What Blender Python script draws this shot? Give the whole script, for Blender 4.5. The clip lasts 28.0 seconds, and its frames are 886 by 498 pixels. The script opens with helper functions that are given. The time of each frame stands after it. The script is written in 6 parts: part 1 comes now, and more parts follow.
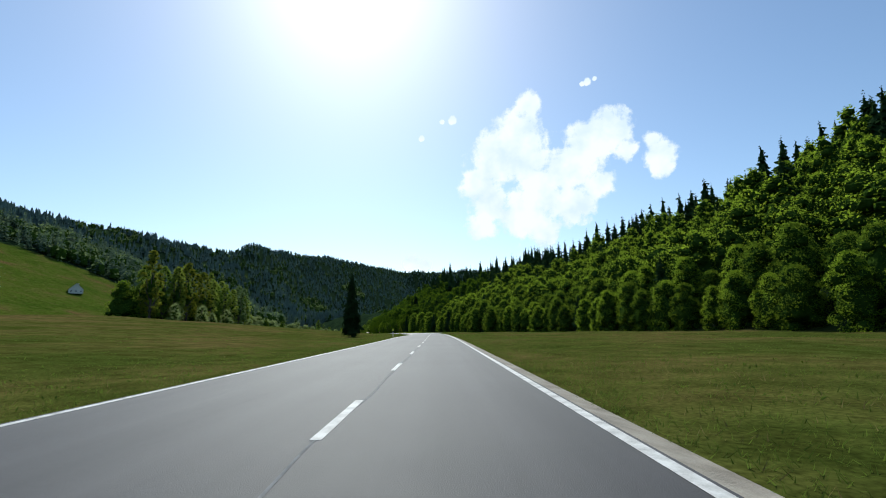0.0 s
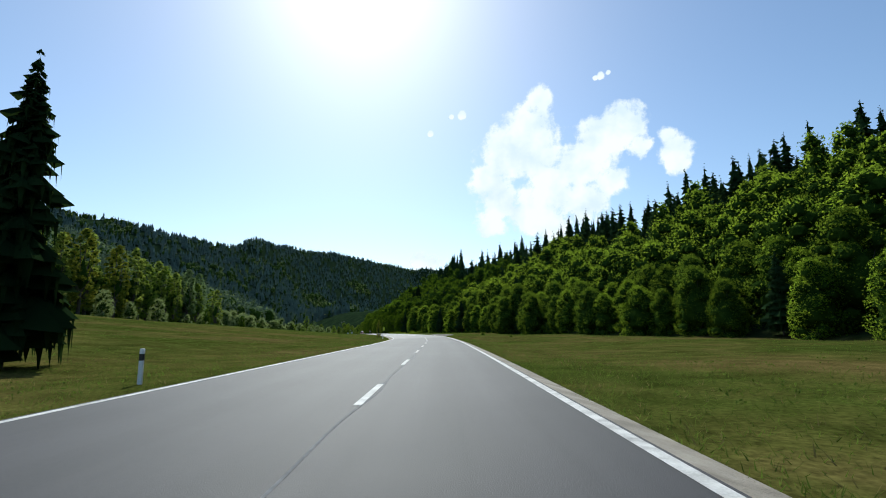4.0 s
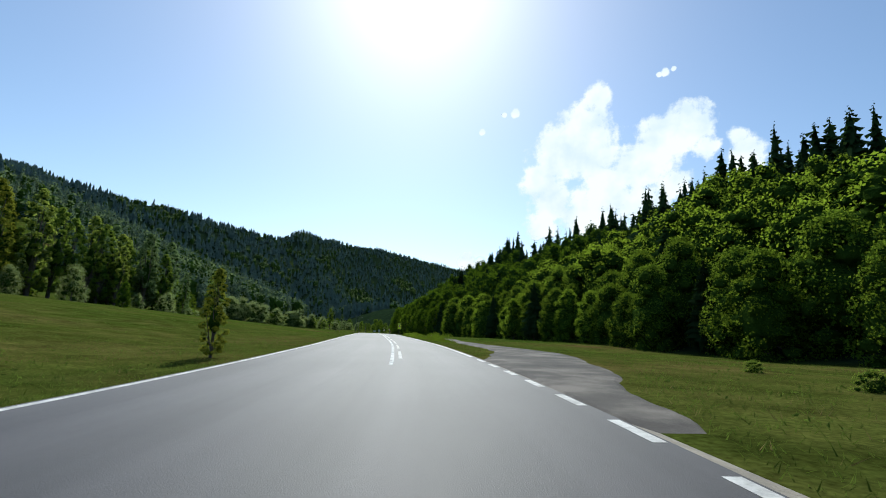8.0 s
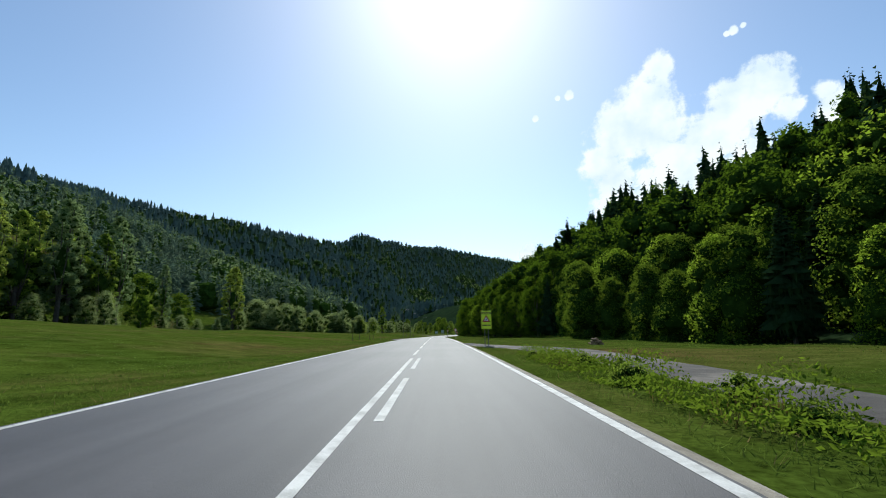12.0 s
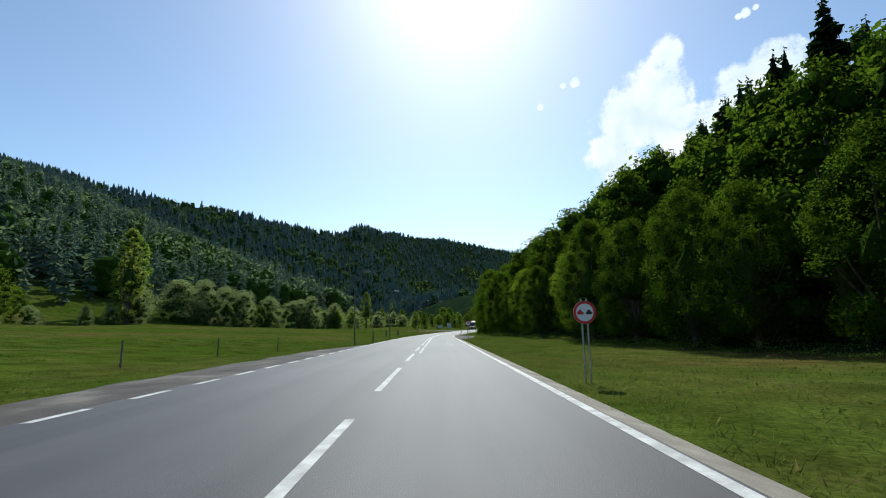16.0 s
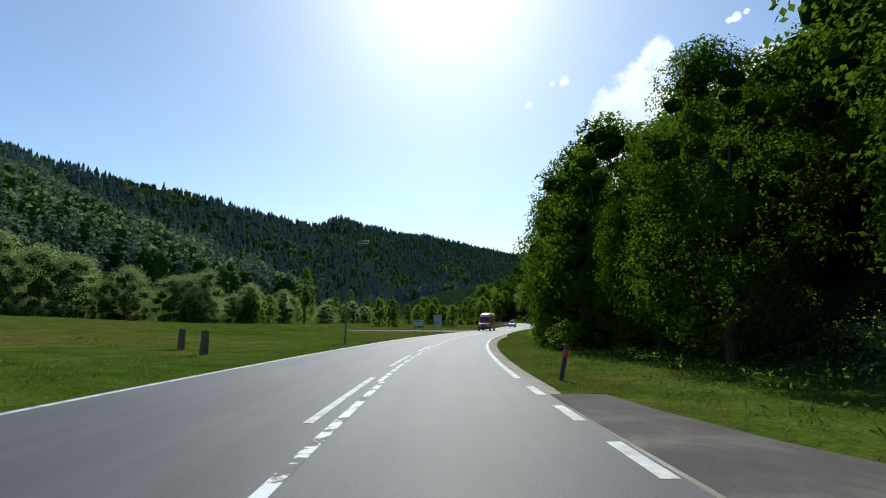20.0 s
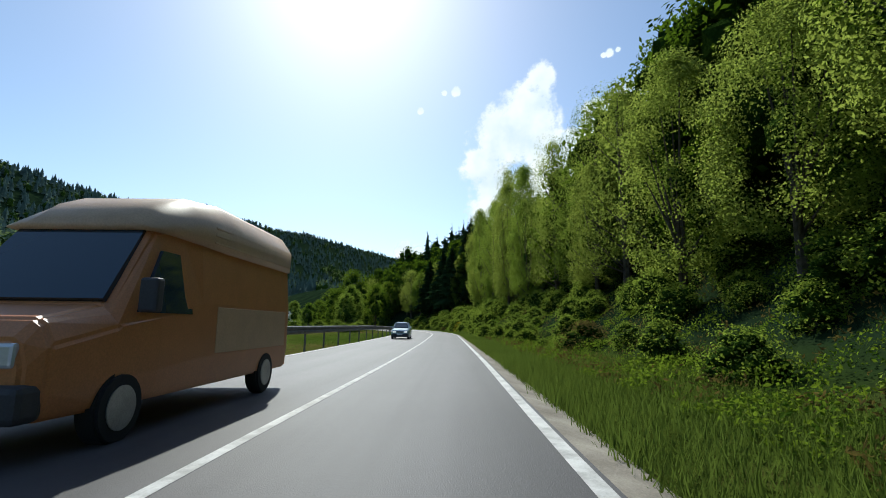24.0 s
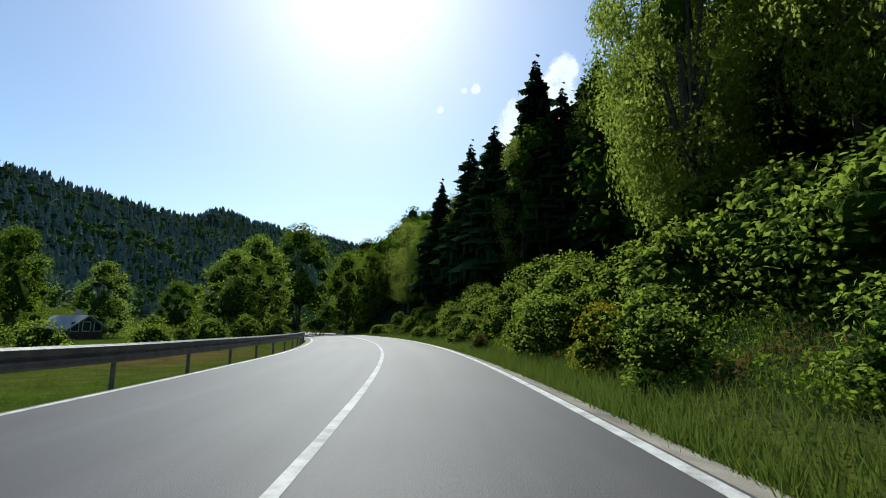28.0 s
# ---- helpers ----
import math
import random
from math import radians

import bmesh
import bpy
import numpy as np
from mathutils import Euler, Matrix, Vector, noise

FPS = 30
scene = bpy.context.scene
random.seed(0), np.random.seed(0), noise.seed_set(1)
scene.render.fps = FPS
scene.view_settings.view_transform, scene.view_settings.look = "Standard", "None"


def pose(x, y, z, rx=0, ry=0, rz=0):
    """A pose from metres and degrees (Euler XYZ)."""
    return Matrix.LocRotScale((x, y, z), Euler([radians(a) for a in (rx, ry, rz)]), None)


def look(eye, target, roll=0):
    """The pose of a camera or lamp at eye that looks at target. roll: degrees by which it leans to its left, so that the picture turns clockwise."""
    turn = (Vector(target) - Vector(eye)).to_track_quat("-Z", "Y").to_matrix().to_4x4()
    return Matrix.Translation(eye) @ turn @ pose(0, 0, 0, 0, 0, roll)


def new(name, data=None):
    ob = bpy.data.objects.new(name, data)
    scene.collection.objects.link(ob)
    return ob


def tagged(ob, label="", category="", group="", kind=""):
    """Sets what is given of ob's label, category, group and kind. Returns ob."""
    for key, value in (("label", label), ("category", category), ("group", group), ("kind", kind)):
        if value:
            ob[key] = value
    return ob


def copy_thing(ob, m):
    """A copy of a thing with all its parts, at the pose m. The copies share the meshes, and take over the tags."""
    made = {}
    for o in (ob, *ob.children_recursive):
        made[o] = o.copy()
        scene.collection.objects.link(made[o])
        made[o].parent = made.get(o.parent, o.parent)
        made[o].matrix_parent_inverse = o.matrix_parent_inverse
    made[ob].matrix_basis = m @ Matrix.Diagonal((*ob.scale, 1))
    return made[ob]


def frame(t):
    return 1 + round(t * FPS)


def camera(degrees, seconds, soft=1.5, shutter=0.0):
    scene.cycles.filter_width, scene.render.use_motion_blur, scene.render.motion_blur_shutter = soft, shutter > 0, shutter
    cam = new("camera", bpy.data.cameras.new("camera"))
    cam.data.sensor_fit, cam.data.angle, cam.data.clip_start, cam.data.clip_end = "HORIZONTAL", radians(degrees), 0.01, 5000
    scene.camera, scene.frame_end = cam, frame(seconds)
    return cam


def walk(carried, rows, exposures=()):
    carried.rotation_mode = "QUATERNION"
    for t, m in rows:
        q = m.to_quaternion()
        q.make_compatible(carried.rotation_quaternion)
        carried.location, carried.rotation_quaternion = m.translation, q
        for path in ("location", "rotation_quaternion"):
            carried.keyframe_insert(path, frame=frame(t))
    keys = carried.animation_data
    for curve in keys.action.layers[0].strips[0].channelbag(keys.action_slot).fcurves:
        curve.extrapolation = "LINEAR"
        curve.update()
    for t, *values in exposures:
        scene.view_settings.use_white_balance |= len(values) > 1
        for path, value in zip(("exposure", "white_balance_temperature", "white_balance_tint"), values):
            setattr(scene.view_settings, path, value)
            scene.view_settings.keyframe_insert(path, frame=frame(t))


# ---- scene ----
# The drive: a dash camera 1.2 m above the lane.
cam = camera(85.4, 28.0, 1.0)
PATH = [
    (0.0, pose(0.00, 0.00, 1.20, 99.39, 1.07, 0.19)),
    (0.2, pose(-0.04, 3.92, 1.20, 99.30, 1.08, 0.21)),
    (0.4, pose(-0.07, 7.84, 1.20, 99.19, 1.10, 0.24)),
    (0.6, pose(-0.11, 11.76, 1.20, 99.19, 1.10, 0.25)),
    (0.8, pose(-0.15, 15.69, 1.20, 99.29, 1.07, 0.26)),
    (1.0, pose(-0.19, 19.61, 1.20, 99.39, 0.97, 0.27)),
    (1.2, pose(-0.23, 23.54, 1.20, 99.46, 0.81, 0.30)),
    (1.4, pose(-0.28, 27.47, 1.20, 99.51, 0.65, 0.33)),
    (1.6, pose(-0.33, 31.40, 1.20, 99.47, 0.54, 0.35)),
    (1.8, pose(-0.38, 35.33, 1.20, 99.33, 0.47, 0.37)),
    (2.0, pose(-0.44, 39.26, 1.20, 99.25, 0.43, 0.41)),
    (2.2, pose(-0.50, 43.19, 1.20, 99.33, 0.37, 0.49)),
    (2.4, pose(-0.57, 47.13, 1.21, 99.46, 0.27, 0.59)),
    (2.6, pose(-0.64, 51.06, 1.21, 99.53, 0.14, 0.69)),
    (2.8, pose(-0.72, 55.00, 1.21, 99.53, 0.07, 0.78)),
    (3.0, pose(-0.81, 58.94, 1.22, 99.52, 0.12, 0.87)),
    (3.2, pose(-0.90, 62.88, 1.22, 99.48, 0.27, 0.94)),
    (3.4, pose(-1.00, 66.82, 1.22, 99.42, 0.45, 0.99)),
    (3.6, pose(-1.10, 70.76, 1.22, 99.37, 0.58, 1.04)),
    (4.0, pose(-1.30, 78.65, 1.21, 99.25, 0.50, 1.10)),
    (4.4, pose(-1.51, 86.54, 1.19, 99.13, 0.20, 1.14)),
    (4.8, pose(-1.74, 94.44, 1.15, 99.01, -0.09, 1.18)),
    (5.2, pose(-1.98, 102.34, 1.11, 98.89, -0.39, 1.22)),
    (5.6, pose(-2.23, 110.25, 1.06, 98.85, -0.62, 1.27)),
    (5.8, pose(-2.36, 114.20, 1.04, 98.91, -0.68, 1.30)),
    (6.0, pose(-2.49, 118.16, 1.01, 98.98, -0.68, 1.37)),
    (6.2, pose(-2.63, 122.12, 0.99, 99.04, -0.65, 1.49)),
    (6.4, pose(-2.78, 126.09, 0.96, 99.09, -0.65, 1.67)),
    (6.6, pose(-2.94, 130.07, 0.94, 99.08, -0.72, 1.95)),
    (6.8, pose(-3.13, 134.06, 0.91, 99.00, -0.88, 2.32)),
    (7.0, pose(-3.35, 138.05, 0.89, 98.93, -1.13, 2.78)),
    (7.2, pose(-3.60, 142.06, 0.87, 98.90, -1.43, 3.31)),
    (7.4, pose(-3.90, 146.07, 0.85, 98.88, -1.72, 3.93)),
    (7.6, pose(-4.24, 150.09, 0.83, 98.99, -2.00, 4.67)),
    (7.8, pose(-4.65, 154.11, 0.81, 99.22, -2.22, 5.51)),
    (8.0, pose(-5.11, 158.13, 0.80, 99.38, -2.36, 6.40)),
    (8.2, pose(-5.64, 162.16, 0.79, 99.35, -2.43, 7.30)),
    (8.4, pose(-6.24, 166.19, 0.78, 99.26, -2.42, 8.21)),
    (8.6, pose(-6.90, 170.22, 0.77, 99.26, -2.35, 9.11)),
    (8.8, pose(-7.63, 174.25, 0.76, 99.33, -2.22, 9.99)),
    (9.0, pose(-8.41, 178.27, 0.76, 99.39, -2.04, 10.80)),
    (9.2, pose(-9.25, 182.30, 0.75, 99.38, -1.80, 11.51)),
    (9.4, pose(-10.14, 186.33, 0.75, 99.36, -1.48, 12.10)),
    (9.6, pose(-11.06, 190.35, 0.74, 99.31, -1.10, 12.58)),
    (9.8, pose(-12.01, 194.39, 0.73, 99.25, -0.71, 12.93)),
    (10.0, pose(-12.99, 198.42, 0.72, 99.20, -0.37, 13.20)),
    (10.2, pose(-13.98, 202.46, 0.70, 99.15, -0.13, 13.40)),
    (10.4, pose(-14.99, 206.50, 0.69, 99.10, 0.02, 13.55)),
    (10.6, pose(-16.00, 210.54, 0.67, 99.02, 0.10, 13.67)),
    (10.8, pose(-17.02, 214.58, 0.64, 98.92, 0.18, 13.78)),
    (11.0, pose(-18.05, 218.62, 0.62, 98.84, 0.32, 13.87)),
    (11.2, pose(-19.08, 222.67, 0.59, 98.82, 0.52, 13.94)),
    (11.4, pose(-20.11, 226.71, 0.56, 98.83, 0.72, 13.99)),
    (11.6, pose(-21.15, 230.76, 0.53, 98.88, 0.87, 14.04)),
    (11.8, pose(-22.19, 234.80, 0.50, 98.97, 0.94, 14.10)),
    (12.0, pose(-23.24, 238.85, 0.47, 99.03, 0.94, 14.17)),
    (12.2, pose(-24.29, 242.90, 0.43, 98.97, 0.88, 14.25)),
    (12.4, pose(-25.35, 246.95, 0.40, 98.88, 0.79, 14.33)),
    (12.6, pose(-26.41, 251.00, 0.36, 98.79, 0.66, 14.41)),
    (12.8, pose(-27.48, 255.05, 0.32, 98.71, 0.52, 14.47)),
    (13.0, pose(-28.56, 259.10, 0.28, 98.65, 0.42, 14.51)),
    (13.2, pose(-29.64, 263.16, 0.24, 98.68, 0.40, 14.52)),
    (13.4, pose(-30.72, 267.21, 0.19, 98.74, 0.45, 14.53)),
    (13.6, pose(-31.81, 271.27, 0.15, 98.74, 0.54, 14.53)),
    (14.0, pose(-33.98, 279.40, 0.05, 98.64, 0.75, 14.55)),
    (14.4, pose(-36.15, 287.55, -0.06, 98.53, 0.96, 14.57)),
    (14.8, pose(-38.33, 295.73, -0.19, 98.42, 1.17, 14.58)),
    (15.2, pose(-40.51, 303.92, -0.32, 98.30, 1.36, 14.60)),
    (15.6, pose(-42.70, 312.14, -0.46, 98.25, 1.38, 14.59)),
    (15.8, pose(-43.79, 316.26, -0.53, 98.29, 1.32, 14.59)),
    (16.0, pose(-44.89, 320.38, -0.61, 98.33, 1.24, 14.60)),
    (16.2, pose(-45.99, 324.51, -0.68, 98.32, 1.18, 14.63)),
    (16.4, pose(-47.10, 328.65, -0.76, 98.29, 1.15, 14.67)),
    (16.6, pose(-48.21, 332.78, -0.84, 98.25, 1.15, 14.68)),
    (16.8, pose(-49.32, 336.93, -0.92, 98.19, 1.14, 14.68)),
    (17.0, pose(-50.43, 341.08, -1.01, 98.15, 1.09, 14.66)),
    (17.2, pose(-51.54, 345.23, -1.09, 98.11, 1.01, 14.63)),
    (17.4, pose(-52.65, 349.36, -1.17, 98.09, 0.92, 14.61)),
    (17.6, pose(-53.75, 353.47, -1.26, 98.08, 0.85, 14.59)),
    (17.8, pose(-54.84, 357.56, -1.35, 98.10, 0.83, 14.58)),
    (18.0, pose(-55.93, 361.63, -1.43, 98.12, 0.87, 14.54)),
    (18.2, pose(-57.01, 365.68, -1.52, 98.13, 0.92, 14.45)),
    (18.4, pose(-58.07, 369.72, -1.61, 98.14, 0.94, 14.35)),
    (18.6, pose(-59.13, 373.74, -1.70, 98.09, 0.88, 14.31)),
    (18.8, pose(-60.18, 377.74, -1.79, 97.98, 0.73, 14.32)),
    (19.0, pose(-61.22, 381.72, -1.87, 97.91, 0.50, 14.30)),
    (19.2, pose(-62.26, 385.68, -1.96, 97.95, 0.26, 14.18)),
    (19.4, pose(-63.29, 389.62, -2.05, 98.03, 0.06, 13.94)),
    (19.6, pose(-64.29, 393.55, -2.13, 98.09, -0.04, 13.55)),
    (19.8, pose(-65.26, 397.47, -2.22, 98.16, -0.04, 13.01)),
    (20.0, pose(-66.18, 401.38, -2.30, 98.19, 0.04, 12.40)),
    (20.2, pose(-67.06, 405.28, -2.38, 98.12, 0.15, 11.76)),
    (20.4, pose(-67.90, 409.18, -2.46, 98.03, 0.26, 11.06)),
    (20.8, pose(-69.39, 416.98, -2.61, 98.15, 0.53, 9.33)),
    (21.2, pose(-70.63, 424.79, -2.74, 98.40, 0.82, 7.41)),
    (21.6, pose(-71.60, 432.59, -2.85, 98.64, 1.12, 5.48)),
    (22.0, pose(-72.29, 440.38, -2.94, 98.89, 1.41, 3.56)),
    (22.4, pose(-72.71, 448.16, -3.01, 99.12, 1.55, 1.69)),
    (22.6, pose(-72.83, 452.03, -3.04, 99.13, 1.47, 0.92)),
    (22.8, pose(-72.91, 455.90, -3.07, 99.02, 1.27, 0.28)),
    (23.0, pose(-72.94, 459.76, -3.10, 98.91, 0.98, -0.24)),
    (23.2, pose(-72.94, 463.60, -3.13, 98.79, 0.61, -0.68)),
    (23.4, pose(-72.92, 467.44, -3.16, 98.69, 0.22, -1.02)),
    (23.6, pose(-72.88, 471.27, -3.19, 98.72, -0.17, -1.27)),
    (23.8, pose(-72.83, 475.09, -3.21, 98.88, -0.49, -1.42)),
    (24.0, pose(-72.77, 478.89, -3.24, 99.02, -0.69, -1.52)),
    (24.2, pose(-72.71, 482.69, -3.26, 99.07, -0.78, -1.60)),
    (24.4, pose(-72.64, 486.49, -3.29, 99.08, -0.83, -1.72)),
    (24.6, pose(-72.57, 490.27, -3.31, 99.07, -0.91, -1.94)),
    (24.8, pose(-72.48, 494.06, -3.33, 99.03, -1.06, -2.24)),
    (25.0, pose(-72.37, 497.83, -3.35, 99.01, -1.25, -2.52)),
    (25.2, pose(-72.25, 501.60, -3.36, 99.02, -1.38, -2.68)),
    (25.4, pose(-72.12, 505.37, -3.37, 99.05, -1.34, -2.71)),
    (25.6, pose(-71.99, 509.13, -3.38, 99.15, -1.10, -2.64)),
    (25.8, pose(-71.87, 512.89, -3.39, 99.31, -0.73, -2.49)),
    (26.0, pose(-71.74, 516.64, -3.39, 99.46, -0.37, -2.32)),
    (26.2, pose(-71.63, 520.39, -3.38, 99.56, -0.11, -2.18)),
    (26.4, pose(-71.52, 524.13, -3.38, 99.64, 0.02, -2.05)),
    (26.6, pose(-71.43, 527.87, -3.37, 99.74, 0.05, -1.87)),
    (26.8, pose(-71.34, 531.60, -3.36, 99.86, 0.05, -1.62)),
    (27.0, pose(-71.28, 535.33, -3.35, 99.90, 0.05, -1.22)),
    (27.2, pose(-71.24, 539.05, -3.34, 99.72, 0.04, -0.64)),
    (27.4, pose(-71.24, 542.77, -3.33, 99.48, 0.03, 0.03)),
    (27.6, pose(-71.29, 546.48, -3.32, 99.33, 0.02, 0.60)),
    (27.8, pose(-71.36, 550.19, -3.31, 99.28, 0.01, 1.05)),
    (28.0, pose(-71.47, 553.90, -3.31, 99.25, 0.01, 1.34)),
]
walk(cam, PATH, [(0.0, 0.0, 6050.0, 2.0), (28.0, 0.0, 6050.0, 2.0)])

# Sky and sun: clear early-summer afternoon, the sun high ahead of the car.
SUN_AZ, SUN_EL = 12.0, 42.0   # degrees left of +y, above the horizon
world = bpy.data.worlds.new("sky")
scene.world = world
world.use_nodes = True
wn = world.node_tree
wn.nodes.clear()
sky = wn.nodes.new("ShaderNodeTexSky")
sky.sky_type = "NISHITA"
sky.sun_disc = False
sky.sun_elevation = radians(SUN_EL)
sky.sun_rotation = radians(-SUN_AZ)
sky.altitude = 500
sky.air_density, sky.dust_density, sky.ozone_density = 1.0, 0.85, 1.45
bg = wn.nodes.new("ShaderNodeBackground")
bg.inputs["Strength"].default_value = 0.14
wo = wn.nodes.new("ShaderNodeOutputWorld")
wn.links.new(sky.outputs[0], bg.inputs[0])
wn.links.new(bg.outputs[0], wo.inputs[0])
sun_dir = Vector((-math.sin(radians(SUN_AZ)) * math.cos(radians(SUN_EL)), math.cos(radians(SUN_AZ)) * math.cos(radians(SUN_EL)), math.sin(radians(SUN_EL))))
sun = new("sun", bpy.data.lights.new("sun", "SUN"))
sun.data.energy, sun.data.angle, sun.data.color = 4.2, radians(0.55), (1.0, 0.95, 0.86)
sun.matrix_world = look(sun_dir * 300, (0, 0, 0))


# ---------------------------------------------------------------- materials
def material(name):
    m = bpy.data.materials.new(name)
    m.use_nodes = True
    t = m.node_tree
    t.nodes.clear()
    out = t.nodes.new("ShaderNodeOutputMaterial")
    return m, t, out


def node(t, kind, **given):
    n = t.nodes.new(kind)
    for k, v in given.items():
        n.inputs[k.replace("_", " ")].default_value = v
    return n


def noise_of(t, coord, scale, detail=4.0, rough=0.6):
    n = node(t, "ShaderNodeTexNoise", Scale=scale, Detail=detail, Roughness=rough)
    t.links.new(coord, n.inputs["Vector"])
    return n.outputs["Fac"]


def ramp_of(t, fac, stops):
    r = t.nodes.new("ShaderNodeValToRGB")
    while len(r.color_ramp.elements) < len(stops):
        r.color_ramp.elements.new(0.5)
    for e, (p, c) in zip(r.color_ramp.elements, stops):
        e.position, e.color = p, (*c, 1.0)
    t.links.new(fac, r.inputs[0])
    return r.outputs[0]


def mix_of(t, fac, a, b, kind="MIX"):
    m = t.nodes.new("ShaderNodeMix")
    m.data_type, m.blend_type = "RGBA", kind
    for sock, v in ((m.inputs[0], fac), (m.inputs[6], a), (m.inputs[7], b)):
        if hasattr(v, "is_linked"):
            t.links.new(v, sock)
        elif isinstance(v, tuple):
            sock.default_value = (*v, 1.0)
        else:
            sock.default_value = v
    return m.outputs[2]


def surface(name, stops, scale=2.0, fine=30.0, rough=0.9, bump=0.3, metal=0.0, distance=0.01, object_space=False, spec=0.3):
    """Two scales of noise over a ramp of colours, with fine relief."""
    m, t, out = material(name)
    tc = t.nodes.new("ShaderNodeTexCoord")
    geo = t.nodes.new("ShaderNodeNewGeometry")
    coord = tc.outputs["Object"] if object_space else geo.outputs["Position"]
    a = noise_of(t, coord, scale)
    b = noise_of(t, coord, fine, 3.0)
    base = ramp_of(t, a, stops)
    col = mix_of(t, 0.35, base, ramp_of(t, b, [(0.3, (0.35, 0.35, 0.35)), (0.7, (0.75, 0.75, 0.75))]), "OVERLAY")
    p = node(t, "ShaderNodeBsdfPrincipled", Roughness=rough, Metallic=metal)
    p.inputs["Specular IOR Level"].default_value = spec
    t.links.new(col, p.inputs["Base Color"])
    bu = node(t, "ShaderNodeBump", Strength=bump, Distance=distance)
    t.links.new(b, bu.inputs["Height"])
    t.links.new(bu.outputs[0], p.inputs["Normal"])
    t.links.new(p.outputs[0], out.inputs[0])
    return m


def leaf_material(name, dark, light, through_light, share=0.45, rough=0.55):
    """Leaves: colour varies leaf by leaf and tree by tree; light passes through them."""
    m, t, out = material(name)
    geo = t.nodes.new("ShaderNodeNewGeometry")
    info = t.nodes.new("ShaderNodeObjectInfo")
    big = noise_of(t, geo.outputs["Position"], 0.22, 2.0)
    col = mix_of(t, geo.outputs["Random Per Island"], dark, light)
    col = mix_of(t, big, col, mix_of(t, 0.5, col, light))
    stand_tone = ramp_of(t, noise_of(t, geo.outputs["Position"], 0.11, 3.0, 0.7), [(0.35, (0.3, 0.32, 0.3)), (0.65, (0.66, 0.68, 0.66))])
    col = mix_of(t, 0.8, col, stand_tone, "OVERLAY")
    hsv = t.nodes.new("ShaderNodeHueSaturation")
    add = t.nodes.new("ShaderNodeMapRange")
    add.inputs["To Min"].default_value, add.inputs["To Max"].default_value = 0.75, 1.2
    t.links.new(info.outputs["Random"], add.inputs[0])
    t.links.new(add.outputs[0], hsv.inputs["Value"])
    t.links.new(col, hsv.inputs["Color"])
    p = node(t, "ShaderNodeBsdfPrincipled", Roughness=rough)
    p.inputs["Specular IOR Level"].default_value = 0.0
    t.links.new(hsv.outputs[0], p.inputs["Base Color"])
    tr = t.nodes.new("ShaderNodeBsdfTranslucent")
    t.links.new(mix_of(t, 0.8, hsv.outputs[0], through_light), tr.inputs[0])
    mx = node(t, "ShaderNodeMixShader", Fac=share)
    t.links.new(p.outputs[0], mx.inputs[1])
    t.links.new(tr.outputs[0], mx.inputs[2])
    t.links.new(mx.outputs[0], out.inputs[0])
    return m


M_LEAF = leaf_material("broad_leaves", (0.03, 0.066, 0.009), (0.09, 0.155, 0.018), (0.4, 0.56, 0.04), 0.5)
M_LEAF_LUSH = leaf_material("lush_leaves", (0.035, 0.072, 0.013), (0.09, 0.148, 0.03), (0.42, 0.55, 0.07), 0.48)
M_LEAF_SPRING = leaf_material("spring_leaves", (0.045, 0.078, 0.014), (0.11, 0.155, 0.03), (0.5, 0.6, 0.1), 0.52)
# darker copy of the leaves: the roadside wood's shade is in the colour
M_LEAF_DARK_SHADED = leaf_material("dark_shaded_leaves", (0.012, 0.028, 0.004), (0.036, 0.066, 0.008), (0.2, 0.33, 0.02), 0.34)
M_LEAF_YOUNG = leaf_material("young_leaves", (0.03, 0.065, 0.008), (0.075, 0.13, 0.016), (0.27, 0.38, 0.03), 0.42)
M_LEAF_GOLD = leaf_material("young_yellow_green_leaves", (0.06, 0.075, 0.012), (0.13, 0.15, 0.022), (0.36, 0.38, 0.04), 0.42)
M_LEAF_DULL = leaf_material("willow_leaves", (0.085, 0.12, 0.055), (0.16, 0.205, 0.09), (0.46, 0.55, 0.2), 0.5)
M_NEEDLE = leaf_material("spruce_needles", (0.012, 0.028, 0.012), (0.03, 0.055, 0.02), (0.05, 0.09, 0.02), 0.2, 0.7)
# distance haze mixed into the needles' colour: paler and bluer with distance
M_NEEDLE_HAZED = leaf_material("haze_tinted_spruce_needles", (0.07, 0.108, 0.105), (0.125, 0.175, 0.17), (0.22, 0.3, 0.26), 0.42, 0.9)
M_NEEDLE_HILL_HAZED = leaf_material("haze_lightened_hillside_needles", (0.05, 0.082, 0.062), (0.1, 0.14, 0.1), (0.18, 0.25, 0.15), 0.38, 0.8)
M_SHRUB = leaf_material("shrub_leaves", (0.045, 0.08, 0.016), (0.1, 0.145, 0.032), (0.38, 0.5, 0.06), 0.5)
# hill leaves lightened and greyed, so haze sits in their colour
M_LEAF_HILL_HAZED = leaf_material("hazed_hill_leaves", (0.055, 0.088, 0.045), (0.11, 0.15, 0.075), (0.25, 0.33, 0.13), 0.4)
M_LEAF_GROVE = leaf_material("pale_grove_leaves", (0.08, 0.125, 0.06), (0.14, 0.195, 0.085), (0.34, 0.45, 0.16), 0.42)
# solid masses inside the crowns, darker than the leaves, to block light
M_INNER = surface("light_blocking_crown_mass", [(0.3, (0.018, 0.04, 0.007)), (0.7, (0.05, 0.09, 0.013))], 0.8, 6.0, 0.95, 1.0, distance=0.3, spec=0.0)
